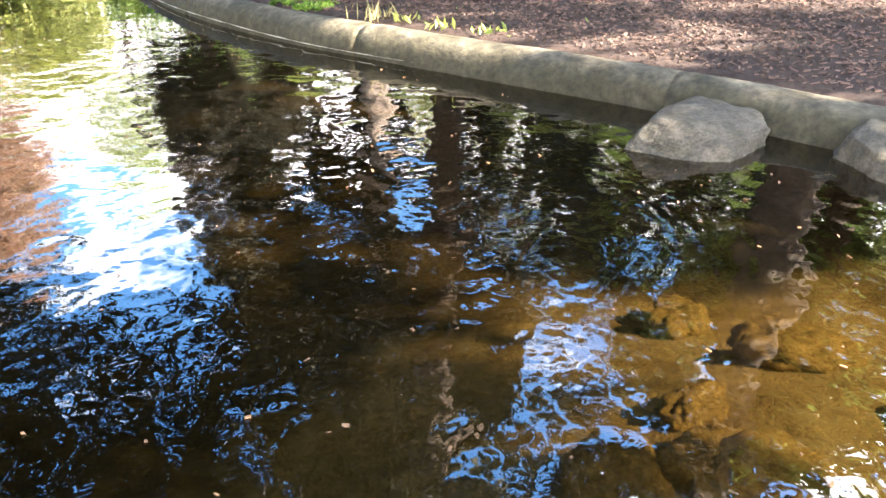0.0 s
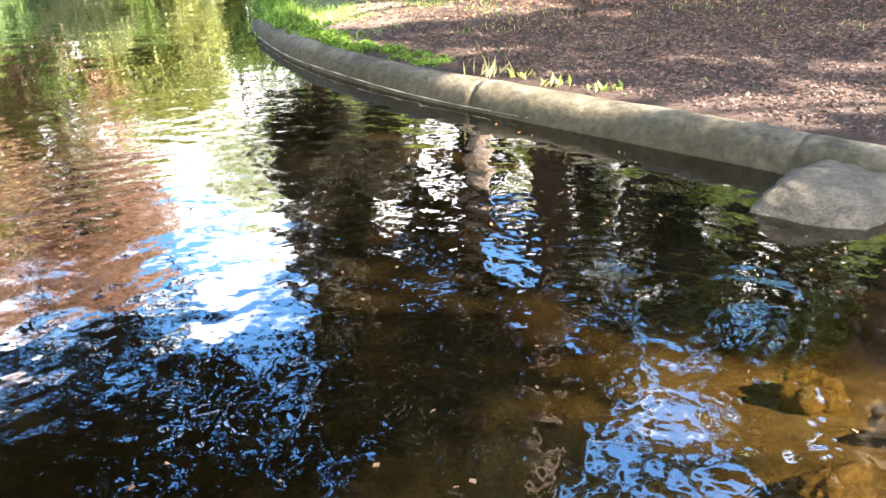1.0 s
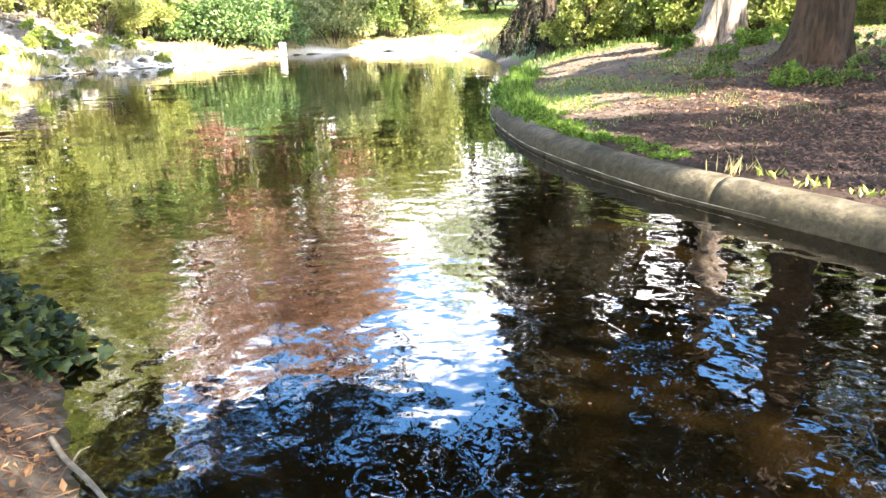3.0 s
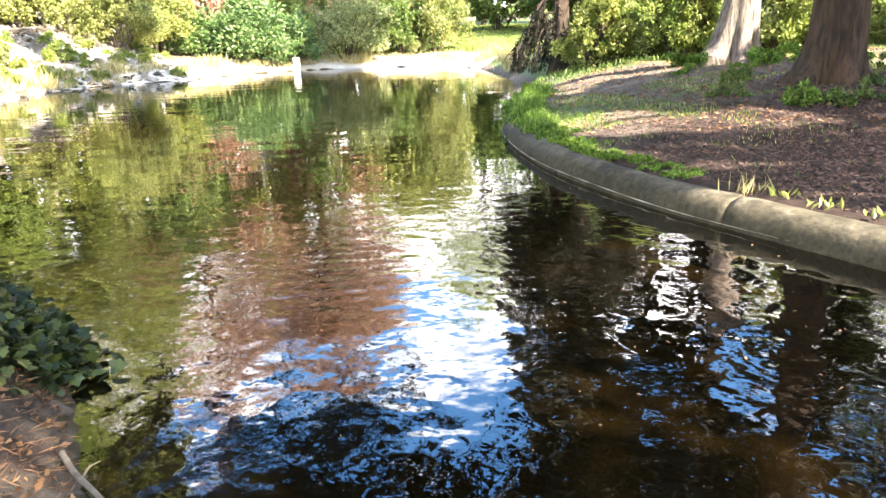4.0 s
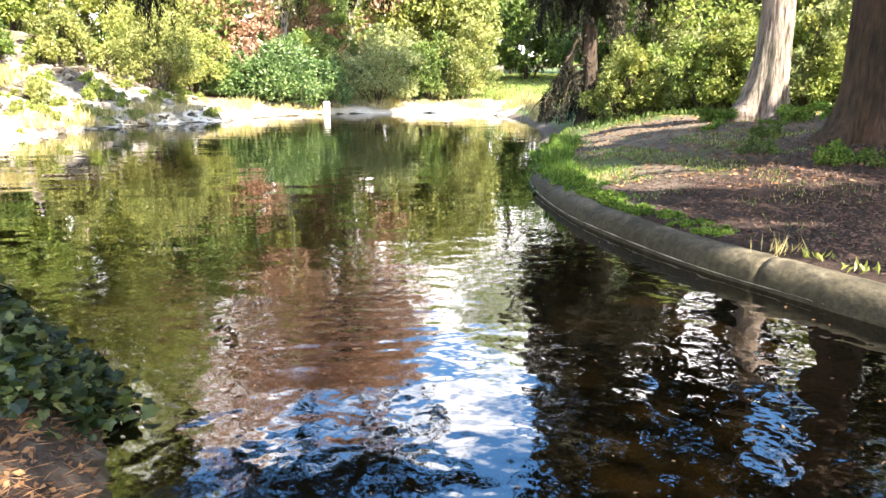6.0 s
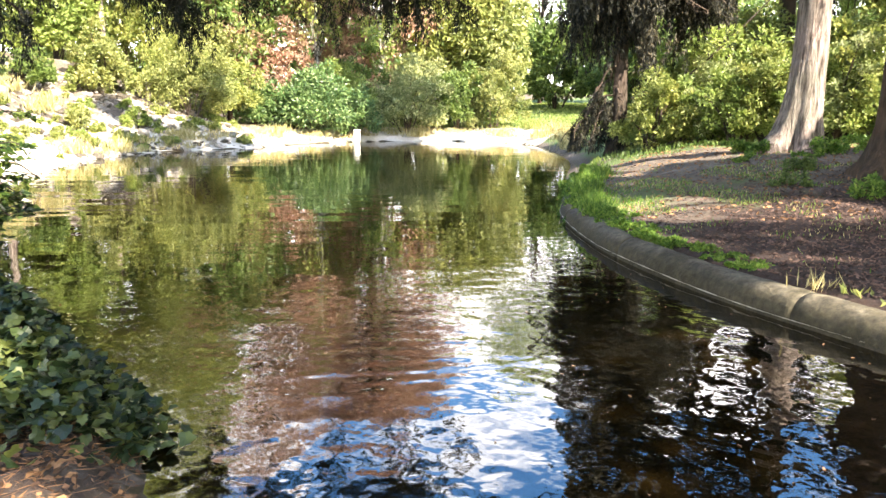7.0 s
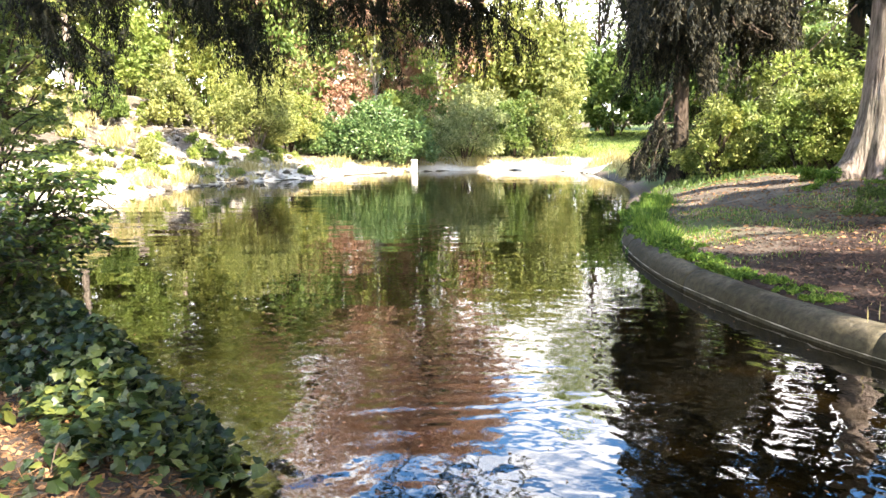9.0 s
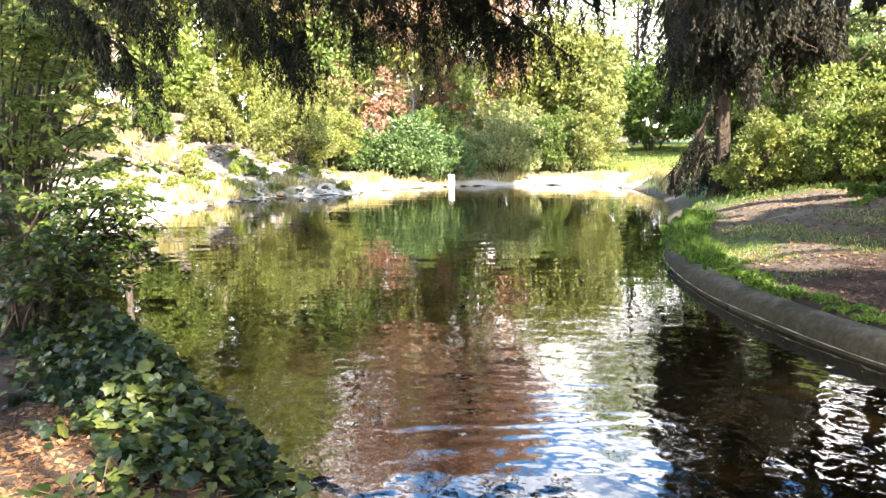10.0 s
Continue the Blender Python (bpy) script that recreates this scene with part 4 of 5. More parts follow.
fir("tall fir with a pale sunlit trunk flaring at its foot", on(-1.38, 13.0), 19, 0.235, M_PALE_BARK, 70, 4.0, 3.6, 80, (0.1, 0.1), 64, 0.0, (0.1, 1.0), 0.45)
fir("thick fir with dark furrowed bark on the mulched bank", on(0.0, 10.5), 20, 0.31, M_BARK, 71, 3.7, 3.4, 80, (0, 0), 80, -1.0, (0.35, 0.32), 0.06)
fir("dark fir in the shaded woods", on(14.0, 17.0), 18, 0.36, M_DARK_BARK, 72, 3.5, 3.0, 34)
fir("dark fir in the shaded woods", on(4.2, 8.0), 18, 0.36, M_DARK_BARK, 73, 3.4, 2.6, 70, (0, 0), 48)

for x, y, seed in [(-4.7, 23.4, 74), (-3.0, 22.4, 75), (-0.3, 21.6, 76), (2.3, 20.6, 77), (5.2, 20.0, 78), (8.6, 18.6, 79)]:
    fir("tall dark fir in the woods behind the thicket", on(x, y), 22, 0.25, M_DARK_BARK, seed, 3.4, 2.9, 34, (0, 0), 64)
for x, y, h, seed, lm in [(3.4, 22.5, 12.0, 42, M_OLIVE), (7.0, 20.5, 14.0, 43, M_GREEN), (10.5, 17.5, 13.0, 44, M_OLIVE)]:
    leafy_tree("broadleaf_tree", "olive-green tree in the woods behind the bank", "tree", on(x, y), h, 0.16, 1.2, 3.1, 80, 15000, 0.24, lm, M_BARK, seed, "woods round the pond", clump=0.9)

# drooping spruce on the far right shore
rng = np.random.default_rng(80)
arms = [(-0.5, -0.9, 0.2, 1.9), (-0.9, -0.5, 0.2, 2.3), (-1.1, -0.2, 0.25, 2.6), (0.3, -0.8, 0.35, 1.8), (-0.8, -0.9, 0.3, 2.5), (-0.5, -0.2, 0.3, 1.7), (-1.3, -0.6, 0.25, 2.2)]
for k in range(26):
    a = k * 2.399
    arms.append((math.cos(a) * rng.uniform(0.3, 0.9), math.sin(a) * rng.uniform(0.3, 0.9), 2.7 + 2.0 * k / 26))
for k in range(44):
    a = radians(-80 + 120 * ((k * 0.618) % 1.0))
    arms.append((math.cos(a) * rng.uniform(0.9, 2.9), math.sin(a) * rng.uniform(0.9, 2.0), rng.uniform(3.2, 4.9)))
for k in range(22):
    a = radians(150 + 110 * ((k * 0.618) % 1.0))
    arms.append((math.cos(a) * rng.uniform(0.8, 2.1), math.sin(a) * rng.uniform(0.6, 1.6), rng.uniform(3.3, 4.9)))
fine_arms = len(arms)
for k in range(60):
    f = (k + rng.random()) / 60
    a = k * 2.399 + rng.uniform(-0.3, 0.3)
    q = (2.0 * (1 - f) + 0.25) * rng.uniform(0.65, 1.1)
    arms.append((math.cos(a) * q, math.sin(a) * q, 4.2 + 6.0 * f))
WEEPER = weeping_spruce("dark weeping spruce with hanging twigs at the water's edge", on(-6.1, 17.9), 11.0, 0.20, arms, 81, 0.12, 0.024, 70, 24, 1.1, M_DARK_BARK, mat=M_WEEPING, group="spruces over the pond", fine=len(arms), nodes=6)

p = curve([(0.3, 0.0, 1.35), (1.5, -0.5, 1.7), (2.5, -0.6, 2.5), (3.7, -0.4, 3.8)], 14)
part("bare_bough", tube(p, np.linspace(0.03, 0.012, 15), 6), M_DARK_BARK, WEEPER)

# overhanging spruces whose boughs hang into the view
rng = np.random.default_rng(90)
BASE = (-7.2, -0.9)
arms = []
for az, z, d in [(-63.0, 1.90, 6.6), (-61.8, 2.45, 6.9), (-52.6, 2.30, 6.8), (-51.2, 2.05, 7.4), (-47.6, 2.40, 7.0), (-43.2, 2.50, 6.8), (-41.0, 2.25, 7.4), (-36.6, 2.45, 7.2), (-35.0, 2.25, 7.2), (-31.2, 2.20, 7.6),
                 (-28.6, 2.50, 7.0), (-33.4, 2.75, 6.6), (-56.8, 2.85, 6.4), (-45.4, 2.85, 6.4), (-39.0, 2.85, 6.6)]:
    arms.append((math.sin(radians(az)) * d - BASE[0], math.cos(radians(az)) * d - BASE[1], z, z + 3.2))
fine_arms = len(arms)
for k in range(56):
    az = radians(-78 + 56 * ((k * 0.618) % 1.0))
    d = rng.uniform(5.0, 9.0)
    arms.append((math.sin(az) * d - BASE[0], math.cos(az) * d - BASE[1], rng.uniform(4.0, 8.5)))
for k in range(22):
    az = radians(-62 + 36 * ((k * 0.618) % 1.0))
    d = rng.uniform(4.6, 7.0)
    arms.append((math.sin(az) * d - BASE[0], math.cos(az) * d - BASE[1], rng.uniform(3.8, 6.6)))
for k in range(16):
    az = radians(-60 + 26 * ((k * 0.618) % 1.0))
    d = rng.uniform(6.8, 9.2)
    arms.append((math.sin(az) * d - BASE[0], math.cos(az) * d - BASE[1], rng.uniform(3.7, 4.6)))
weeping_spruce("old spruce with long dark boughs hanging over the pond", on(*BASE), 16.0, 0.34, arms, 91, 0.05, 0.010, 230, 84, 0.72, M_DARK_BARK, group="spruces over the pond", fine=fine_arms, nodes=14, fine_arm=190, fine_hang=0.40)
BASE = (-1.4, -3.4)
arms = []
for k in range(46):
    az = radians(-42 + 38 * ((k * 0.618) % 1.0))
    d = rng.uniform(3.5, 8.0)
    arms.append((math.sin(az) * d - BASE[0], math.cos(az) * d - BASE[1], rng.uniform(4.2, 7.6)))
for k in range(30):
    az = radians(-9 + 20 * ((k * 0.618) % 1.0))
    az = az if az < radians(2) else az + radians(14)
    d = rng.uniform(3.8, 7.6)
    arms.append((math.sin(az) * d - BASE[0], math.cos(az) * d - BASE[1], rng.uniform(4.6, 7.6)))
for k in range(50):
    az, d = radians(-56 + 58 * ((k * 0.618) % 1.0)), rng.uniform(5.2, 8.2)
    arms.append((math.sin(az) * d - BASE[0], math.cos(az) * d - BASE[1], rng.uniform(3.9, 6.6)))
for k in range(20):
    az, d = radians(-46 + 34 * ((k * 0.618) % 1.0)), rng.uniform(6.4, 8.2)
    arms.append((math.sin(az) * d - BASE[0], math.cos(az) * d - BASE[1], rng.uniform(3.15, 3.9)))
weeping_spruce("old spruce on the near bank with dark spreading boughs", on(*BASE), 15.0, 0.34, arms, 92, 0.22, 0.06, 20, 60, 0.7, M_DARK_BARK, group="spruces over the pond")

# trees added out of view on the sunny side to throw the dappled shade
for x, y, h, low, wide, seed, lm, clumped in [(10.5, 4.6, 13, 3.2, 4.4, 101, M_GREEN, 58), (5.8, 9.6, 7.6, 2.6, 1.9, 105, M_GREEN, 26), (7.5, -1.1, 13.5, 5.8, 4.0, 102, M_GREEN, 64), (6.8, -4.2, 14, 3.2, 4.4, 104, M_GREEN, 42)]:
    leafy_tree("broadleaf_tree", "dense green tree shading the mulched bank", "tree", on(x, y), h, 0.2, low, wide, clumped, clumped * 140, 0.36, lm, M_BARK, seed, "woods round the pond", clump=wide * 0.2)

# distant woods all round
rng = np.random.default_rng(110)
cs = []
for k in range(150):
    az, d = k / 150 * 2 * math.pi, rng.uniform(58, 80)
    west = -85 < math.degrees(math.atan2(math.sin(az) * d - 8, math.cos(az) * d + 10)) < -37
    for _ in range(14 if west else 9):
        cs.append((math.sin(az) * d - 8 + rng.normal() * 2.5, math.cos(az) * d + 10 + rng.normal() * 2.5, 0.4 + (22.0 if west else 9.0) * rng.random() ** (1.0 if west else 1.4)))
b, w = clumps(cs, rng.uniform(1.6, 3.0, len(cs)), 56000, rng)
tagged(part("distant_woods", blades(b, w, 1.3, 0.9, rng), M_GREEN), "distant belt of green woods behind the park", "woods", kind="stuff")

# ---- near bank, left of the path ----


def ivy_leaf(seed, size=1.0):
    """A five-lobed leaf, bent along its midrib."""
    rng = np.random.default_rng(seed)
    rim = [(0, 0), (0.30, -0.10), (0.52, 0.12), (0.42, 0.32), (0.46, 0.60), (0.28, 0.68), (0, 1.0), (-0.28, 0.68), (-0.46, 0.60), (-0.42, 0.32), (-0.52, 0.12), (-0.30, -0.10)]
    droop = rng.uniform(0.1, 0.35)
    v = [(0, 0.35, 0.03)] + [(x * rng.uniform(0.85, 1.15), y, 0.10 * abs(x) - droop * (y - 0.3) ** 2 + rng.uniform(-0.03, 0.03)) for x, y in rim]
    f = [[0, 1 + k, 1 + (k + 1) % len(rim)] for k in range(len(rim))]
    return np.array(v) * size, f


IVY_SHAPES = [ivy_leaf(k) for k in range(6)]


def ivy_meshes(material):
    out = []
    for v, f in IVY_SHAPES:
        me = bpy.data.meshes.new("ivy_leaf")
        me.from_pydata(v.tolist(), [], f)
        me.materials.append(material)
        out.append(me)
    return out


def object_leaf_material(name, dark, mid, light):
    """As the other leaves, but the tint goes by the object."""
    m = leaf_material(name, dark, mid, light, 0.22, 0.3)
    n, l = m.node_tree.nodes, m.node_tree.links
    info = n.new("ShaderNodeObjectInfo")
    for node in n:
        if node.type == "VALTORGB" and len(node.color_ramp.elements) == 3:
            l.new(info.outputs["Random"], node.inputs["Fac"])
    return m


def build_ivy():
    rng = np.random.default_rng(200)
    ivy = thing("ivy_patch", "dark glossy ivy trailing over the bank's edge into the water", "ivy", on(-3.6, 1.6))
    inv = Matrix.Translation(ivy.location).inverted()
    mats = ivy_meshes(object_leaf_material("ivy_leaves_near", (0.010, 0.022, 0.006), (0.028, 0.052, 0.014), (0.14, 0.165, 0.04)))
    line = curve([(-2.75, 1.22), (-3.1, 1.40), (-3.6, 1.58), (-4.4, 1.80), (-5.4, 2.05), (-6.7, 2.4)], 60)
    vines = []
    for k in range(12):
        p = line[rng.integers(2, 50)] + rng.normal(scale=0.12, size=2)
        q = p + rng.normal(scale=0.16, size=2) + (-0.1, -0.1)
        z = gz(*p)
        vines.append(tube(curve([(*p, z - 0.02), (*(p + q) / 2, z + rng.uniform(0.03, 0.12)), (*q, max(0.0, gz(*q)) + 0.02)], 8), np.linspace(0.008, 0.003, 9), 4))
    v, f = join(vines)
    part("vines", (v - np.array(ivy.location), f), M_DARK_BARK, ivy)
    bulk_v, bulk_f, k = [], [], 0
    spots = []
    for i in range(5000):
        u = rng.uniform(0, 1) ** 0.9
        c = line[min(60, int(u * 60))] + rng.normal(scale=0.02, size=2)
        d = line[min(60, int(u * 60) + 1)] - line[max(0, int(u * 60) - 1)]
        nrm = unit(np.array([d[1], -d[0]])) * (1 if d[0] < 0 else -1)
        a = rng.normal(scale=0.26) - 0.05 * u
        p = c - nrm * a * -1.0
        ridge = (0.10 + 0.26 * min(1, u * 2.2)) * math.exp(-(a / 0.30) ** 2)
        spots.append((p[0], p[1], ridge * rng.uniform(0.35, 1.05) ** 0.6, a))
    for i in range(700):
        spots.append((-2.55 - abs(rng.normal(scale=0.7)), 1.15 + rng.normal(scale=0.30), rng.uniform(0.0, 0.10), rng.normal(scale=0.2)))
    spots = np.array(spots)
    spots = spots[relief(spots[:, 0], spots[:, 1])[1] > -0.04 - np.abs(rng.normal(scale=0.09, size=len(spots)))]
    bare = np.clip(bulge(spots[:, 0], spots[:, 1], -3.3, 0.80, 0.42) + bulge(spots[:, 0], spots[:, 1], -4.0, 1.05, 0.22) + bulge(spots[:, 0], spots[:, 1], -2.2, 0.95, 0.5), 0, 1)
    spots = spots[rng.random(len(spots)) > bare * 1.3]
    spots[:, 2] += np.maximum(relief(spots[:, 0], spots[:, 1])[0], 0) + 0.015
    for i, (px, py, z, a) in enumerate(spots):
        p = (px, py)
        tilt = pose(p[0], p[1], z, rng.normal() * 26 - 14 + 30 * (a > 0.15), rng.normal() * 26, rng.uniform(0, 360))
        size = rng.uniform(0.03, 0.074)
        m = tilt @ Matrix.Diagonal((size, size, size, 1))
        if i % 10 == 0:
            ob = new("leaf", mats[i // 10 % 6])
            ob.parent, ob.matrix_basis = ivy, inv @ m
        else:
            v, f = IVY_SHAPES[i % 6]
            M = np.array(inv @ m)
            bulk_v.append(v @ M[:3, :3].T + M[:3, 3])
            bulk_f += [[j + k for j in face] for face in f]
            k += len(v)
    tagged(part("foliage", (np.concatenate(bulk_v), bulk_f), M_IVY, ivy), kind="stuff")


build_ivy()


def layered_shrub(label, loc, tips, mat, seed, leaf, per_metre, group):
    """A shrub whose arching branches carry flat sprays of leaves on side twigs."""
    rng = np.random.default_rng(seed)
    ob = thing("near_shrub", label, "bush", loc, group)
    base, way, twigs = [], [], []
    for tip in tips:
        t = np.array(tip) - loc
        a = np.array((*rng.normal(scale=0.12, size=2), -0.1))
        p = curve([a, (a + t) * (0.42, 0.42, 0.75) + rng.normal(scale=0.06, size=3), t * (0.8, 0.8, 1.0) + (0, 0, 0.07), t], 16)
        part("branch", tube(p, np.linspace(0.016, 0.003, 17), 5), M_DARK_BARK, ob)
        run = np.linalg.norm(t - a)
        for _ in range(int(run * 8)):
            u = rng.uniform(0.3, 1.0) * 15.99
            q = p[int(u)] + (p[int(u) + 1] - p[int(u)]) * (u - int(u))
            side = unit(np.array([*rng.normal(size=2), 0.1 * rng.normal()])) * rng.uniform(0.10, 0.34)
            tw = curve([q, q + side * 0.55 + (0, 0, 0.02), q + side + (0, 0, -0.04)], 5)
            twigs.append(tube(tw, np.linspace(0.004, 0.0015, 6), 4))
            m = max(4, int(np.linalg.norm(side) * per_metre))
            w = rng.uniform(0.1, 1.0, m)
            base.append(q + side * w[:, None] + rng.normal(scale=0.012, size=(m, 3)))
            way.append(unit(side) * 0.6 + rng.normal(scale=0.6, size=(m, 3)) * (1, 1, 0.35) + (0, 0, -0.18))
    tagged(part("twig_mass", join(twigs), M_DARK_BARK, ob), kind="stuff")
    base, way = np.concatenate(base), np.concatenate(way)
    n = len(base)
    part("leaves", blades(base, way, leaf * rng.uniform(0.6, 1.3, n), leaf * 0.6 * rng.uniform(0.7, 1.2, n), rng, 0.2, 2.6), mat, ob)


def spread(n, seed, az, out, z):
    """Branch tips in a fan round the path: azimuth in degrees, distance and height."""
    rng = np.random.default_rng(seed)
    tips = []
    for k in range(n):
        a, d = radians(az[0] + (az[1] - az[0]) * ((k * 0.618) % 1.0)), rng.uniform(*out)
        tips.append((math.sin(a) * d - 0.15, math.cos(a) * d - 0.3, rng.uniform(*z)))
    return tips


layered_shrub("dark glossy leafy shrub reaching over the water from the near bank", on(-5.9, 1.9), spread(26, 210, (-72, -60.5), (4.7, 6.0), (0.62, 1.22)) + [(-4.62, 2.28, 1.02), (-4.75, 2.2, 1.16), (-4.8, 2.1, 0.85)], M_SHRUB, 213, 0.062, 70, "shrubs on the near bank")
layered_shrub("tall open shrub with sunlit yellow-green leaves on the near bank", on(-8.6, 2.8), spread(34, 211, (-72, -60.5), (6.8, 9.6), (1.2, 3.4)), M_FRESH, 214, 0.075, 70, "shrubs on the near bank")
layered_shrub("tall open shrub with yellow-green leaves behind another", on(-11.4, 4.1), spread(40, 212, (-72, -60.0), (10.0, 12.8), (1.4, 4.6)), M_YELLOW, 215, 0.095, 60, "shrubs on the near bank")


def build_stick():
    p = [(-2.16, 1.10), (-2.02, 1.045), (-1.86, 1.005), (-1.66, 0.945)]
    pts = curve([(x, y, gz(x, y) + 0.03) for x, y in p], 14)
    ob = thing("stick", "bleached fallen stick lying on the bank's edge", "branch", pts[0].tolist())
    part("stem", tuple([tube(pts - pts[0], np.linspace(0.011, 0.008, 15), 7)[0], tube(pts - pts[0], np.linspace(0.011, 0.008, 15), 7)[1]]), M_STICK, ob)
    q = curve([pts[6], pts[6] + (-0.02, 0.05, 0.012), pts[6] + (-0.05, 0.11, -0.01)], 6) - pts[0]
    part("side_twig", tube(q, np.linspace(0.005, 0.002, 7), 5), M_STICK, ob)


build_stick()


def scatter(n, box, rng, keep):
    x, y = rng.uniform(box[0], box[1], n), rng.uniform(box[2], box[3], n)
    z, s = relief(x, y)
    k = keep(x, y, s, rng.random(n))
    return np.stack([x[k], y[k], z[k]], 1)


def chips(base, rng, length, width, thick):
    """Small bent slabs lying about: five faces each."""
    n = len(base)
    a, tilt, roll = rng.uniform(0, 2 * np.pi, n), rng.normal(scale=0.25, size=n), rng.normal(scale=0.35, size=n)
    L, W, T = length * rng.uniform(0.5, 1.5, n), width * rng.uniform(0.5, 1.4, n), thick * rng.uniform(0.6, 1.4, n)
    corners = []
    for sx, sy, top in ((-1, -1, 0), (1, -0.7, 0), (1, 0.8, 0), (-1, 1, 0), (-0.9, -0.9, 1), (0.9, -0.6, 1), (0.9, 0.7, 1), (-0.9, 0.9, 1)):
        u, v = sx * L / 2, sy * W / 2
        z = top * T + u * tilt + v * roll
        corners.append(np.stack([base[:, 0] + u * np.cos(a) - v * np.sin(a), base[:, 1] + u * np.sin(a) + v * np.cos(a), base[:, 2] + z + 0.006], 1))
    v = np.stack(corners, 1).reshape(-1, 3)
    i = np.arange(n)[:, None] * 8
    return v, np.concatenate([i + q for q in ([4, 5, 6, 7], [0, 1, 5, 4], [1, 2, 6, 5], [2, 3, 7, 6], [3, 0, 4, 7])])


rng = np.random.default_rng(220)
pts = scatter(72000, (-2.6, 5.2, 2.8, 11.5), rng, lambda x, y, s, r: (s > 0.40) & (r < 0.9 * bulge(x, y, 1.6, 6.6, 3.4)))
tagged(part("bark_mulch", chips(pts, rng, 0.032, 0.010, 0.007), M_CHIP), "loose reddish-brown bark mulch covering the bank", "mulch", kind="stuff")
pts = scatter(30000, (-4.2, 0.3, -0.4, 1.9), rng, lambda x, y, s, r: (s > 0.05) & (r < 0.8))
way = rng.normal(size=pts.shape) * (1, 1, 0.18)
lie = rng.random(len(pts)) < 0.35
tagged(part("leaf_litter", blades(pts + (0, 0, 0.008), way, np.where(lie, 0.038, 0.075) * rng.uniform(0.5, 1.3, len(pts)), np.where(lie, 0.024, 0.004), rng, 0.15), M_LITTER), "dry brown fallen leaves on the near bank", "leaf litter", kind="stuff")
pts = scatter(9000, (-5.0, 4.5, 8.0, 16.0), rng, lambda x, y, s, r: (s > 0.4) & (r < 0.8))
tagged(part("path_litter", blades(pts + (0, 0, 0.006), rng.normal(size=pts.shape) * (1, 1, 0.12), 0.06 * rng.uniform(0.5, 1.3, len(pts)), 0.03, rng, 0.15), M_LITTER), "scattered dry leaves and crumbs on the worn path", "leaf litter", kind="stuff")
pts = scatter(900, (-6, 3.2, 0.6, 11), rng, lambda x, y, s, r: s < -0.03)
pts[:, 2] = -0.003
tagged(part("floating_specks", chips(pts[:380], rng, 0.014, 0.009, 0.002), M_LITTER), "small specks of debris floating on the pond", "debris", kind="stuff")


def grass(name, label, pts, lo, hi, width, mat, rng, lean=0.45):
    n = len(pts)
    way = rng.normal(scale=lean, size=(n, 3))
    way[:, 2] = 1
    return tagged(part(name, blades(pts, way, rng.uniform(lo, hi, n), width, rng, 0.3), mat), label, "grass", kind="stuff")


drift = lambda x, y: np.sin(x * 1.9 + 2 * np.sin(y * 1.3)) * np.sin(y * 2.3 + x) + 0.5 * np.sin(x * 5.1) * np.sin(y * 4.7)
pts = scatter(110000, (-5.5, 4.5, 5.0, 15.5), rng, lambda x, y, s, r: (s > 0.38) & (r < np.clip(0.9 * bulge(x, y, -3.0, 9.2, 1.7) + 0.55 * bulge(x, y, -1.2, 10.2, 2.0) + bulge(x, y, 2.4, 12.2, 3.0), 0, 1) * (drift(x, y) > 0.1)))
grass("bank_grass", "thin worn grass on the bank", pts[:9000], 0.02, 0.07, 0.011, M_GRASS, rng)
grass("dry_bank_grass", "thin dry grass on the bank", pts[9500:12500], 0.02, 0.07, 0.008, M_STRAW, rng)
pts = scatter(40000, (-6, 9, 15.0, 19.0), rng, lambda x, y, s, r: (s > 0.5) & (r < 0.6) & (drift(x, y) > -0.4))
grass("rough_grass", "rough green undergrowth under the thicket", pts[:6000], 0.06, 0.18, 0.03, M_GREEN, rng)
pts = scatter(60000, (-22, -6, 27, 46), rng, lambda x, y, s, r: (s > 2.0) & (r < 0.9))
grass("lawn_grass", "sunlit mown lawn beyond the pond", pts[:22000], 0.06, 0.14, 0.06, M_FRESH, rng)
for k in range(56):
    u = k / 55
    r = curve([(-0.9, 5.95), (-1.9, 6.85), (-2.75, 7.75), (-3.45, 8.8), (-4.0, 9.9), (-4.45, 11.2), (-4.9, 12.6)], 55)[k]
    w = 0.16 + 0.16 * u
    p = r + rng.normal(scale=0.05 + 0.10 * u, size=2)
    bush("weed_clump", "bright green low weeds growing behind the kerb", on(*p, -0.02), w, 0.05 + 0.24 * u ** 1.2, int(300 + 800 * u), 0.036 + 0.02 * u, M_GRASS, 230 + k, w, 12, "weeds behind the kerb", "weed", False)
for k, (x, y) in enumerate([(-0.55, 13.3), (-1.9, 12.5), (-0.9, 12.4), (0.95, 9.2), (1.4, 9.9), (-0.2, 9.3), (2.0, 10.6), (-2.4, 13.2), (2.9, 10.2), (0.2, 12.6), (1.5, 11.8)]):
    bush("ground_cover", "low green plants at the foot of the firs", on(x, y, -0.03), 0.45, 0.30, 900, 0.06, M_GRASS, 280 + k, 0.4, 14, "plants at the firs' feet", "plant", False)


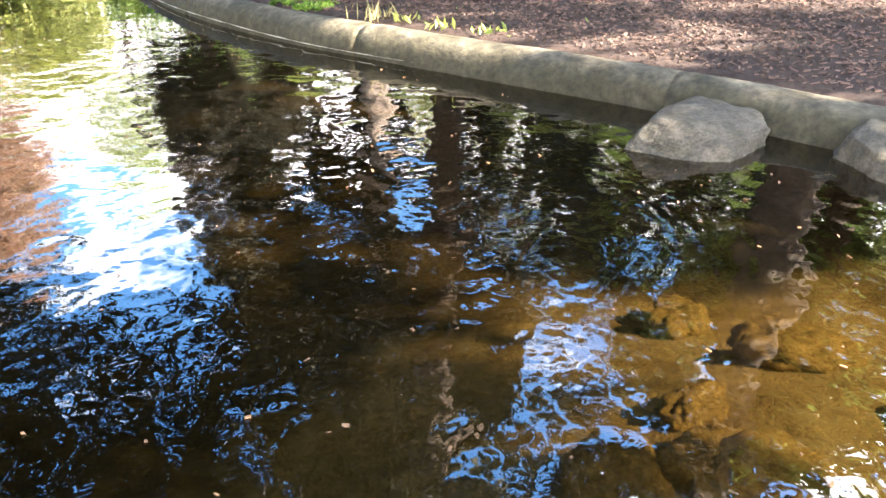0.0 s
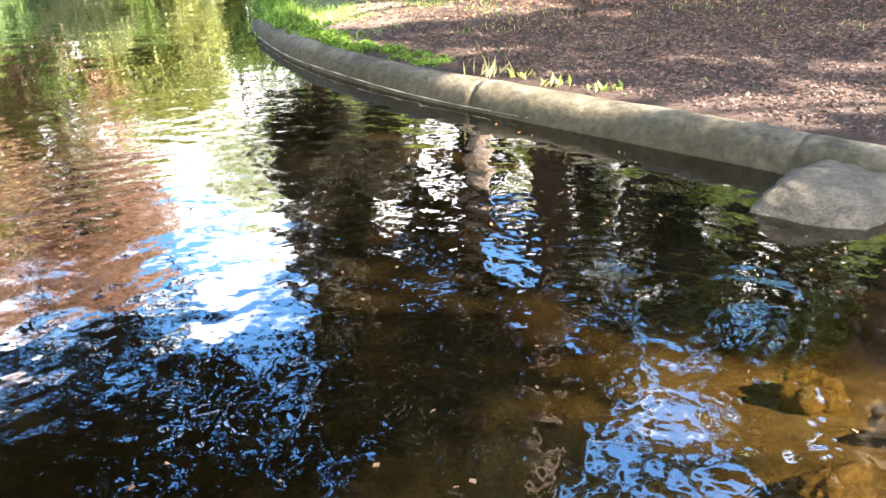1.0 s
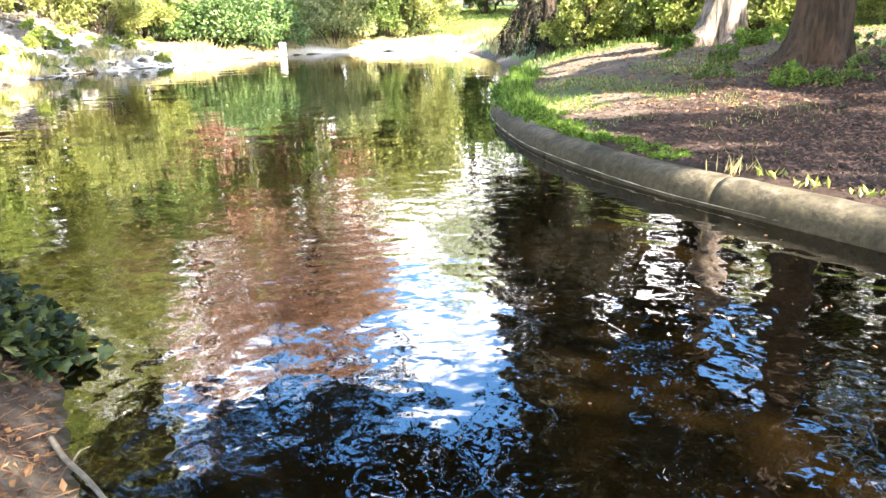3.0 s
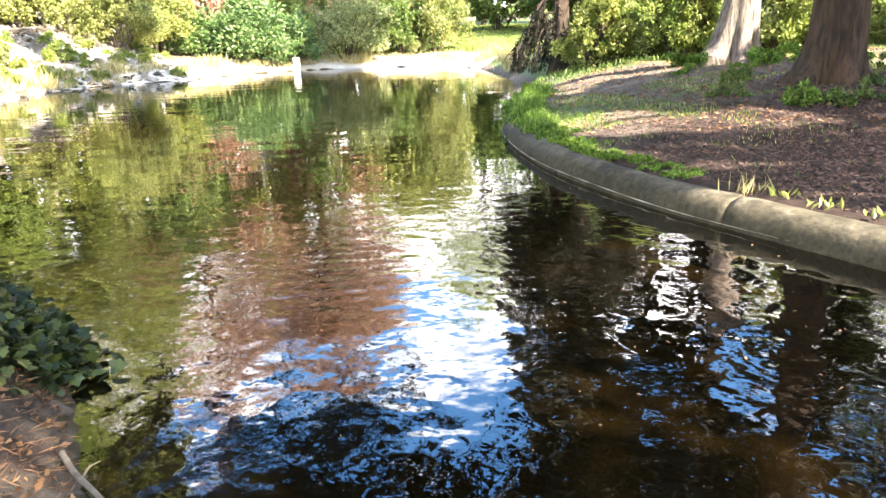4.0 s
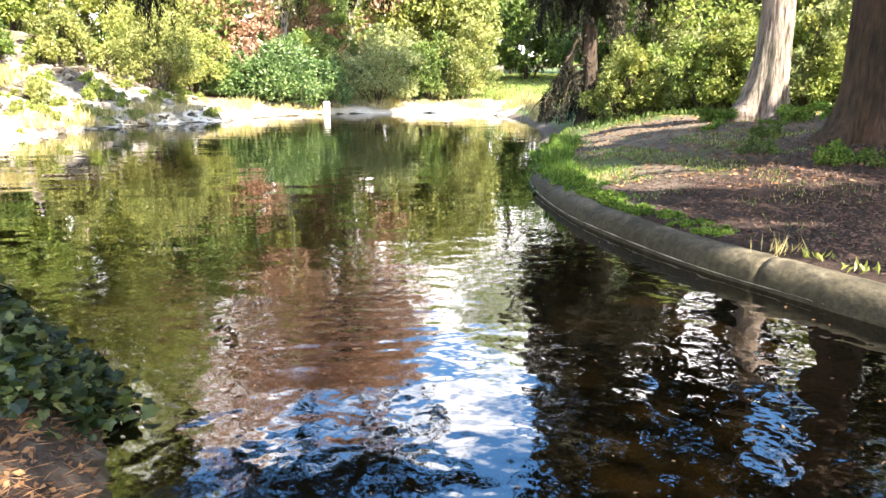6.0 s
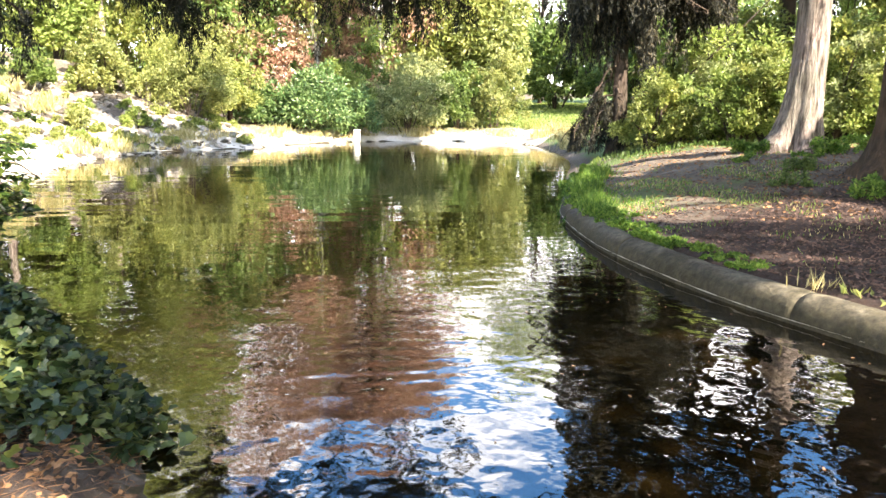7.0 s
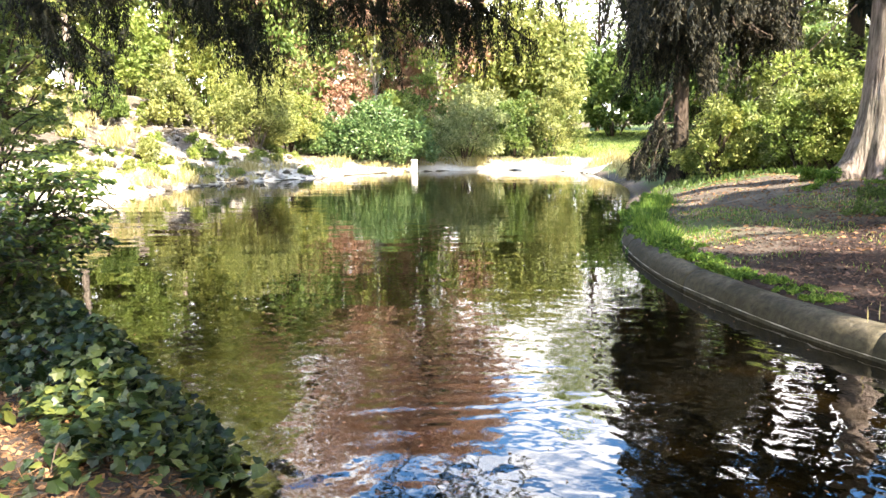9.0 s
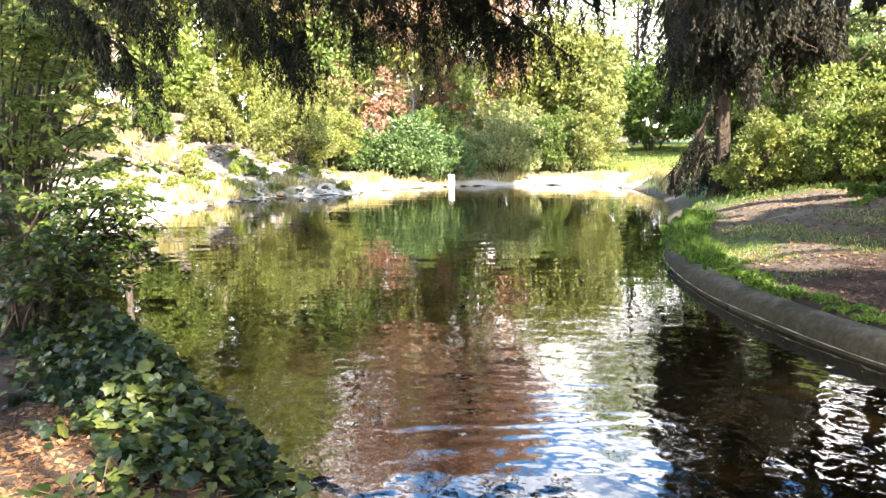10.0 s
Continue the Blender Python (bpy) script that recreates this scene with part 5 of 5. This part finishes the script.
rng = np.random.default_rng(420)
for k in range(22):
    a, d = rng.uniform(0, 6.3), rng.uniform(0.5, 1.5)
    cx, cy = ((0.0, 10.5), (-1.38, 13.0), (1.6, 10.8))[k % 3]
    x, y, w = cx + math.cos(a) * d, cy + math.sin(a) * d, rng.uniform(0.2, 0.42)
    bush("ground_cover", "low dull green plants among the fir roots", on(x, y, -0.02), w, w * rng.uniform(0.35, 0.7), int(1600 * w), 0.05, (M_GREEN, M_GRASS, M_BLUISH)[k % 3], 430 + k, w * 0.9, 12, "plants at the firs' feet", "plant", False)


def tuft(label, loc, n, lo, hi, width, mat, seed, lean=0.5, group="dry tufts", flat=0.08):
    rng = np.random.default_rng(seed)
    ob = thing("grass_tuft", label, "grass tuft", loc, group)
    way = rng.normal(scale=lean, size=(n, 3))
    way[:, 2] = 1
    tagged(part("blade_mass", blades(rng.normal(scale=flat, size=(n, 3)) * (1, 1, 0), way, rng.uniform(lo, hi, n), width, rng, 0.3), mat, ob), kind="stuff")


for k in range(12):
    x, y = curve([(-3.1, 8.35), (-3.75, 9.5), (-4.2, 10.6), (-4.7, 12.2)], 11)[k] + np.random.default_rng(600 + k).normal(scale=0.12, size=2)
    tuft("upright fresh grass growing behind the kerb", on(x, y), 120, 0.12, 0.26 + 0.012 * k, 0.014, M_GRASS, 610 + k, 0.38, "grass behind the kerb", 0.10)
tuft("pale dry grass tuft growing against the kerb", on(-0.46, 5.50), 34, 0.08, 0.20, 0.010, M_STRAW, 300)
tuft("yellow-green seedling beside the kerb", on(-0.20, 5.42), 14, 0.05, 0.11, 0.028, M_YELLOW, 301, 0.7)
tuft("yellow-green seedling beside the kerb", on(0.10, 5.22), 13, 0.05, 0.11, 0.03, M_YELLOW, 302, 0.8)
tuft("yellow-green seedling beside the kerb", on(0.46, 4.98), 16, 0.04, 0.09, 0.03, M_FRESH, 303, 0.8)
for k, (x, y) in enumerate([(-20.9, 14.3), (-20.2, 13.4), (-21.1, 16.7), (-21.2, 21.4), (-18.6, 27.6), (-14.0, 29.9), (-12.6, 29.0), (-11.5, 27.6), (-19.3, 11.6), (-22.3, 12.4), (-23.0, 11.0), (-10.6, 25.4), (-9.7, 23.6), (-8.9, 21.9), (-12.9, 28.3), (-24.2, 11.6), (-23.6, 12.3), (-24.9, 12.2), (-25.4, 11.2), (-22.9, 13.0), (-24.0, 10.2), (-22.4, 11.2)]):
    tuft("tall straw-coloured grass on the sunlit shore", on(x, y), 150, 0.25, 0.65, 0.03, M_STRAW if k % 5 else M_YELLOW, 310 + k, 0.35, "reeds on the far shore", 0.22)

rng = np.random.default_rng(700)
for k in range(44):
    x, y = curve([(-19.6, 11.2), (-20.7, 15.2), (-21.0, 19.0), (-21.3, 22.0), (-20.2, 25.8), (-18.2, 28.6), (-15.4, 29.4), (-12.4, 28.4)], 43)[k] + rng.normal(scale=0.4, size=2)
    tuft("short bleached grass on the gravel shore", on(x, y), 90, 0.12, 0.36, 0.03, M_STRAW, 710 + k, 0.5, "bleached grass on the shore", 0.28)

# ---- rockery, post, bench ----
rng = np.random.default_rng(325)
k = 0
while k < 120:
    x, y = rng.uniform(-27, -18.2), rng.uniform(8.5, 20.5)
    z, d = relief(np.array([x]), np.array([y]))
    if not 0.5 < d[0] < 7:
        continue
    w = rng.uniform(0.15, 0.5)
    bush("rockery_plant", "low yellow-green plant between the pale stones", (x, y, z[0] - 0.03), w, w * rng.uniform(0.6, 1.1), int(1500 * w), 0.095, (M_YELLOW, M_OLIVE, M_FRESH)[k % 3], 340 + k, w, 12, "plants in the rockery", "plant", False)
    k += 1
rock = thing("rockery", "bank of pale sunlit stones above the far shore", "rockery", on(-22, 15))
inv = Matrix.Translation(rock.location).inverted()
shapes = [stone_mesh("stone", 20 + k, 0.7, 2, 0.5) for k in range(5)]
for me in shapes:
    me.materials.append(M_PALE)
shapes += [stone_mesh("stone", 30 + k, 0.7, 2, 0.5) for k in range(2)]
for me in shapes[5:]:
    me.materials.append(M_ROCK)
rng = np.random.default_rng(330)
n = 0
while n < 290:
    x, y = rng.uniform(-26, -18.5), rng.uniform(10.5, 19.5)
    z, s = relief(np.array([x]), np.array([y]))
    if s[0] < 0.1 or s[0] > 6.5:
        continue
    q = rng.uniform(0.08, 0.26) * (0.8 if s[0] < 1 else 1)
    ob = new("stone", shapes[n % 7])
    ob.parent = rock
    ob.matrix_basis = inv @ pose(x, y, z[0] + 0.02, rng.normal() * 15, rng.normal() * 15, rng.uniform(0, 360)) @ Matrix.Diagonal((q, q, q * rng.uniform(0.6, 1.0), 1))
    n += 1

rubble = []
while len(rubble) < 700:
    x, y = rng.uniform(-26, -18.5), rng.uniform(11.5, 20.5)
    z, s = relief(np.array([x]), np.array([y]))
    if not 0.1 < s[0] < 6.5:
        continue
    v, q = np.array([c.co for c in shapes[len(rubble) % 5].vertices]), rng.uniform(0.04, 0.11)
    a, f = rng.uniform(0, 6.3), [list(p.vertices) for p in shapes[len(rubble) % 5].polygons]
    v = v @ np.array([[math.cos(a), math.sin(a), 0], [-math.sin(a), math.cos(a), 0], [0, 0, 0.8]]) * q + (x, y, z[0] + 0.01)
    rubble.append((v - np.array(rock.location), f))
tagged(part("rubble", join(rubble), M_PALE, rock), kind="stuff")


def rounded_box(sx, sy, sz, bevel=0.02):
    bm = bmesh.new()
    bmesh.ops.create_cube(bm, size=1, matrix=Matrix.Diagonal((sx, sy, sz, 1)))
    bmesh.ops.bevel(bm, geom=bm.edges[:], offset=bevel, segments=2, affect="EDGES")
    me = bpy.data.meshes.new("box")
    bm.to_mesh(me)
    bm.free()
    return me


def build_post():
    ob = thing("post", "short whitish wooden post on the far shore", "post", on(-19.55, 24.35))
    part("shaft", tube([(0, 0, -0.2), (0, 0, 0.2), (0.01, 0, 0.45), (0.01, 0, 0.7)], [0.15, 0.15, 0.145, 0.14], 10), M_POST, ob)
    part("cap", tube([(0.01, 0, 0.70), (0.01, 0, 0.74), (0.01, 0, 0.77)], [0.16, 0.16, 0.1], 10), M_POST, ob)


build_post()


def build_bench():
    x, y = -24.4, 17.4
    ob = thing("stone_bench", "pale stone bench at the top of the rockery", "bench", on(x, y))
    ob.rotation_euler[2] = radians(50)
    a = part("seat", rounded_box(1.1, 0.45, 0.12), M_PALE, ob)
    a.location = (0, 0, 0.5)
    for u in (-0.4, 0.4):
        b = part("support", rounded_box(0.16, 0.36, 0.56), M_PALE, ob)
        b.location = (u, 0, 0.18)


build_bench()
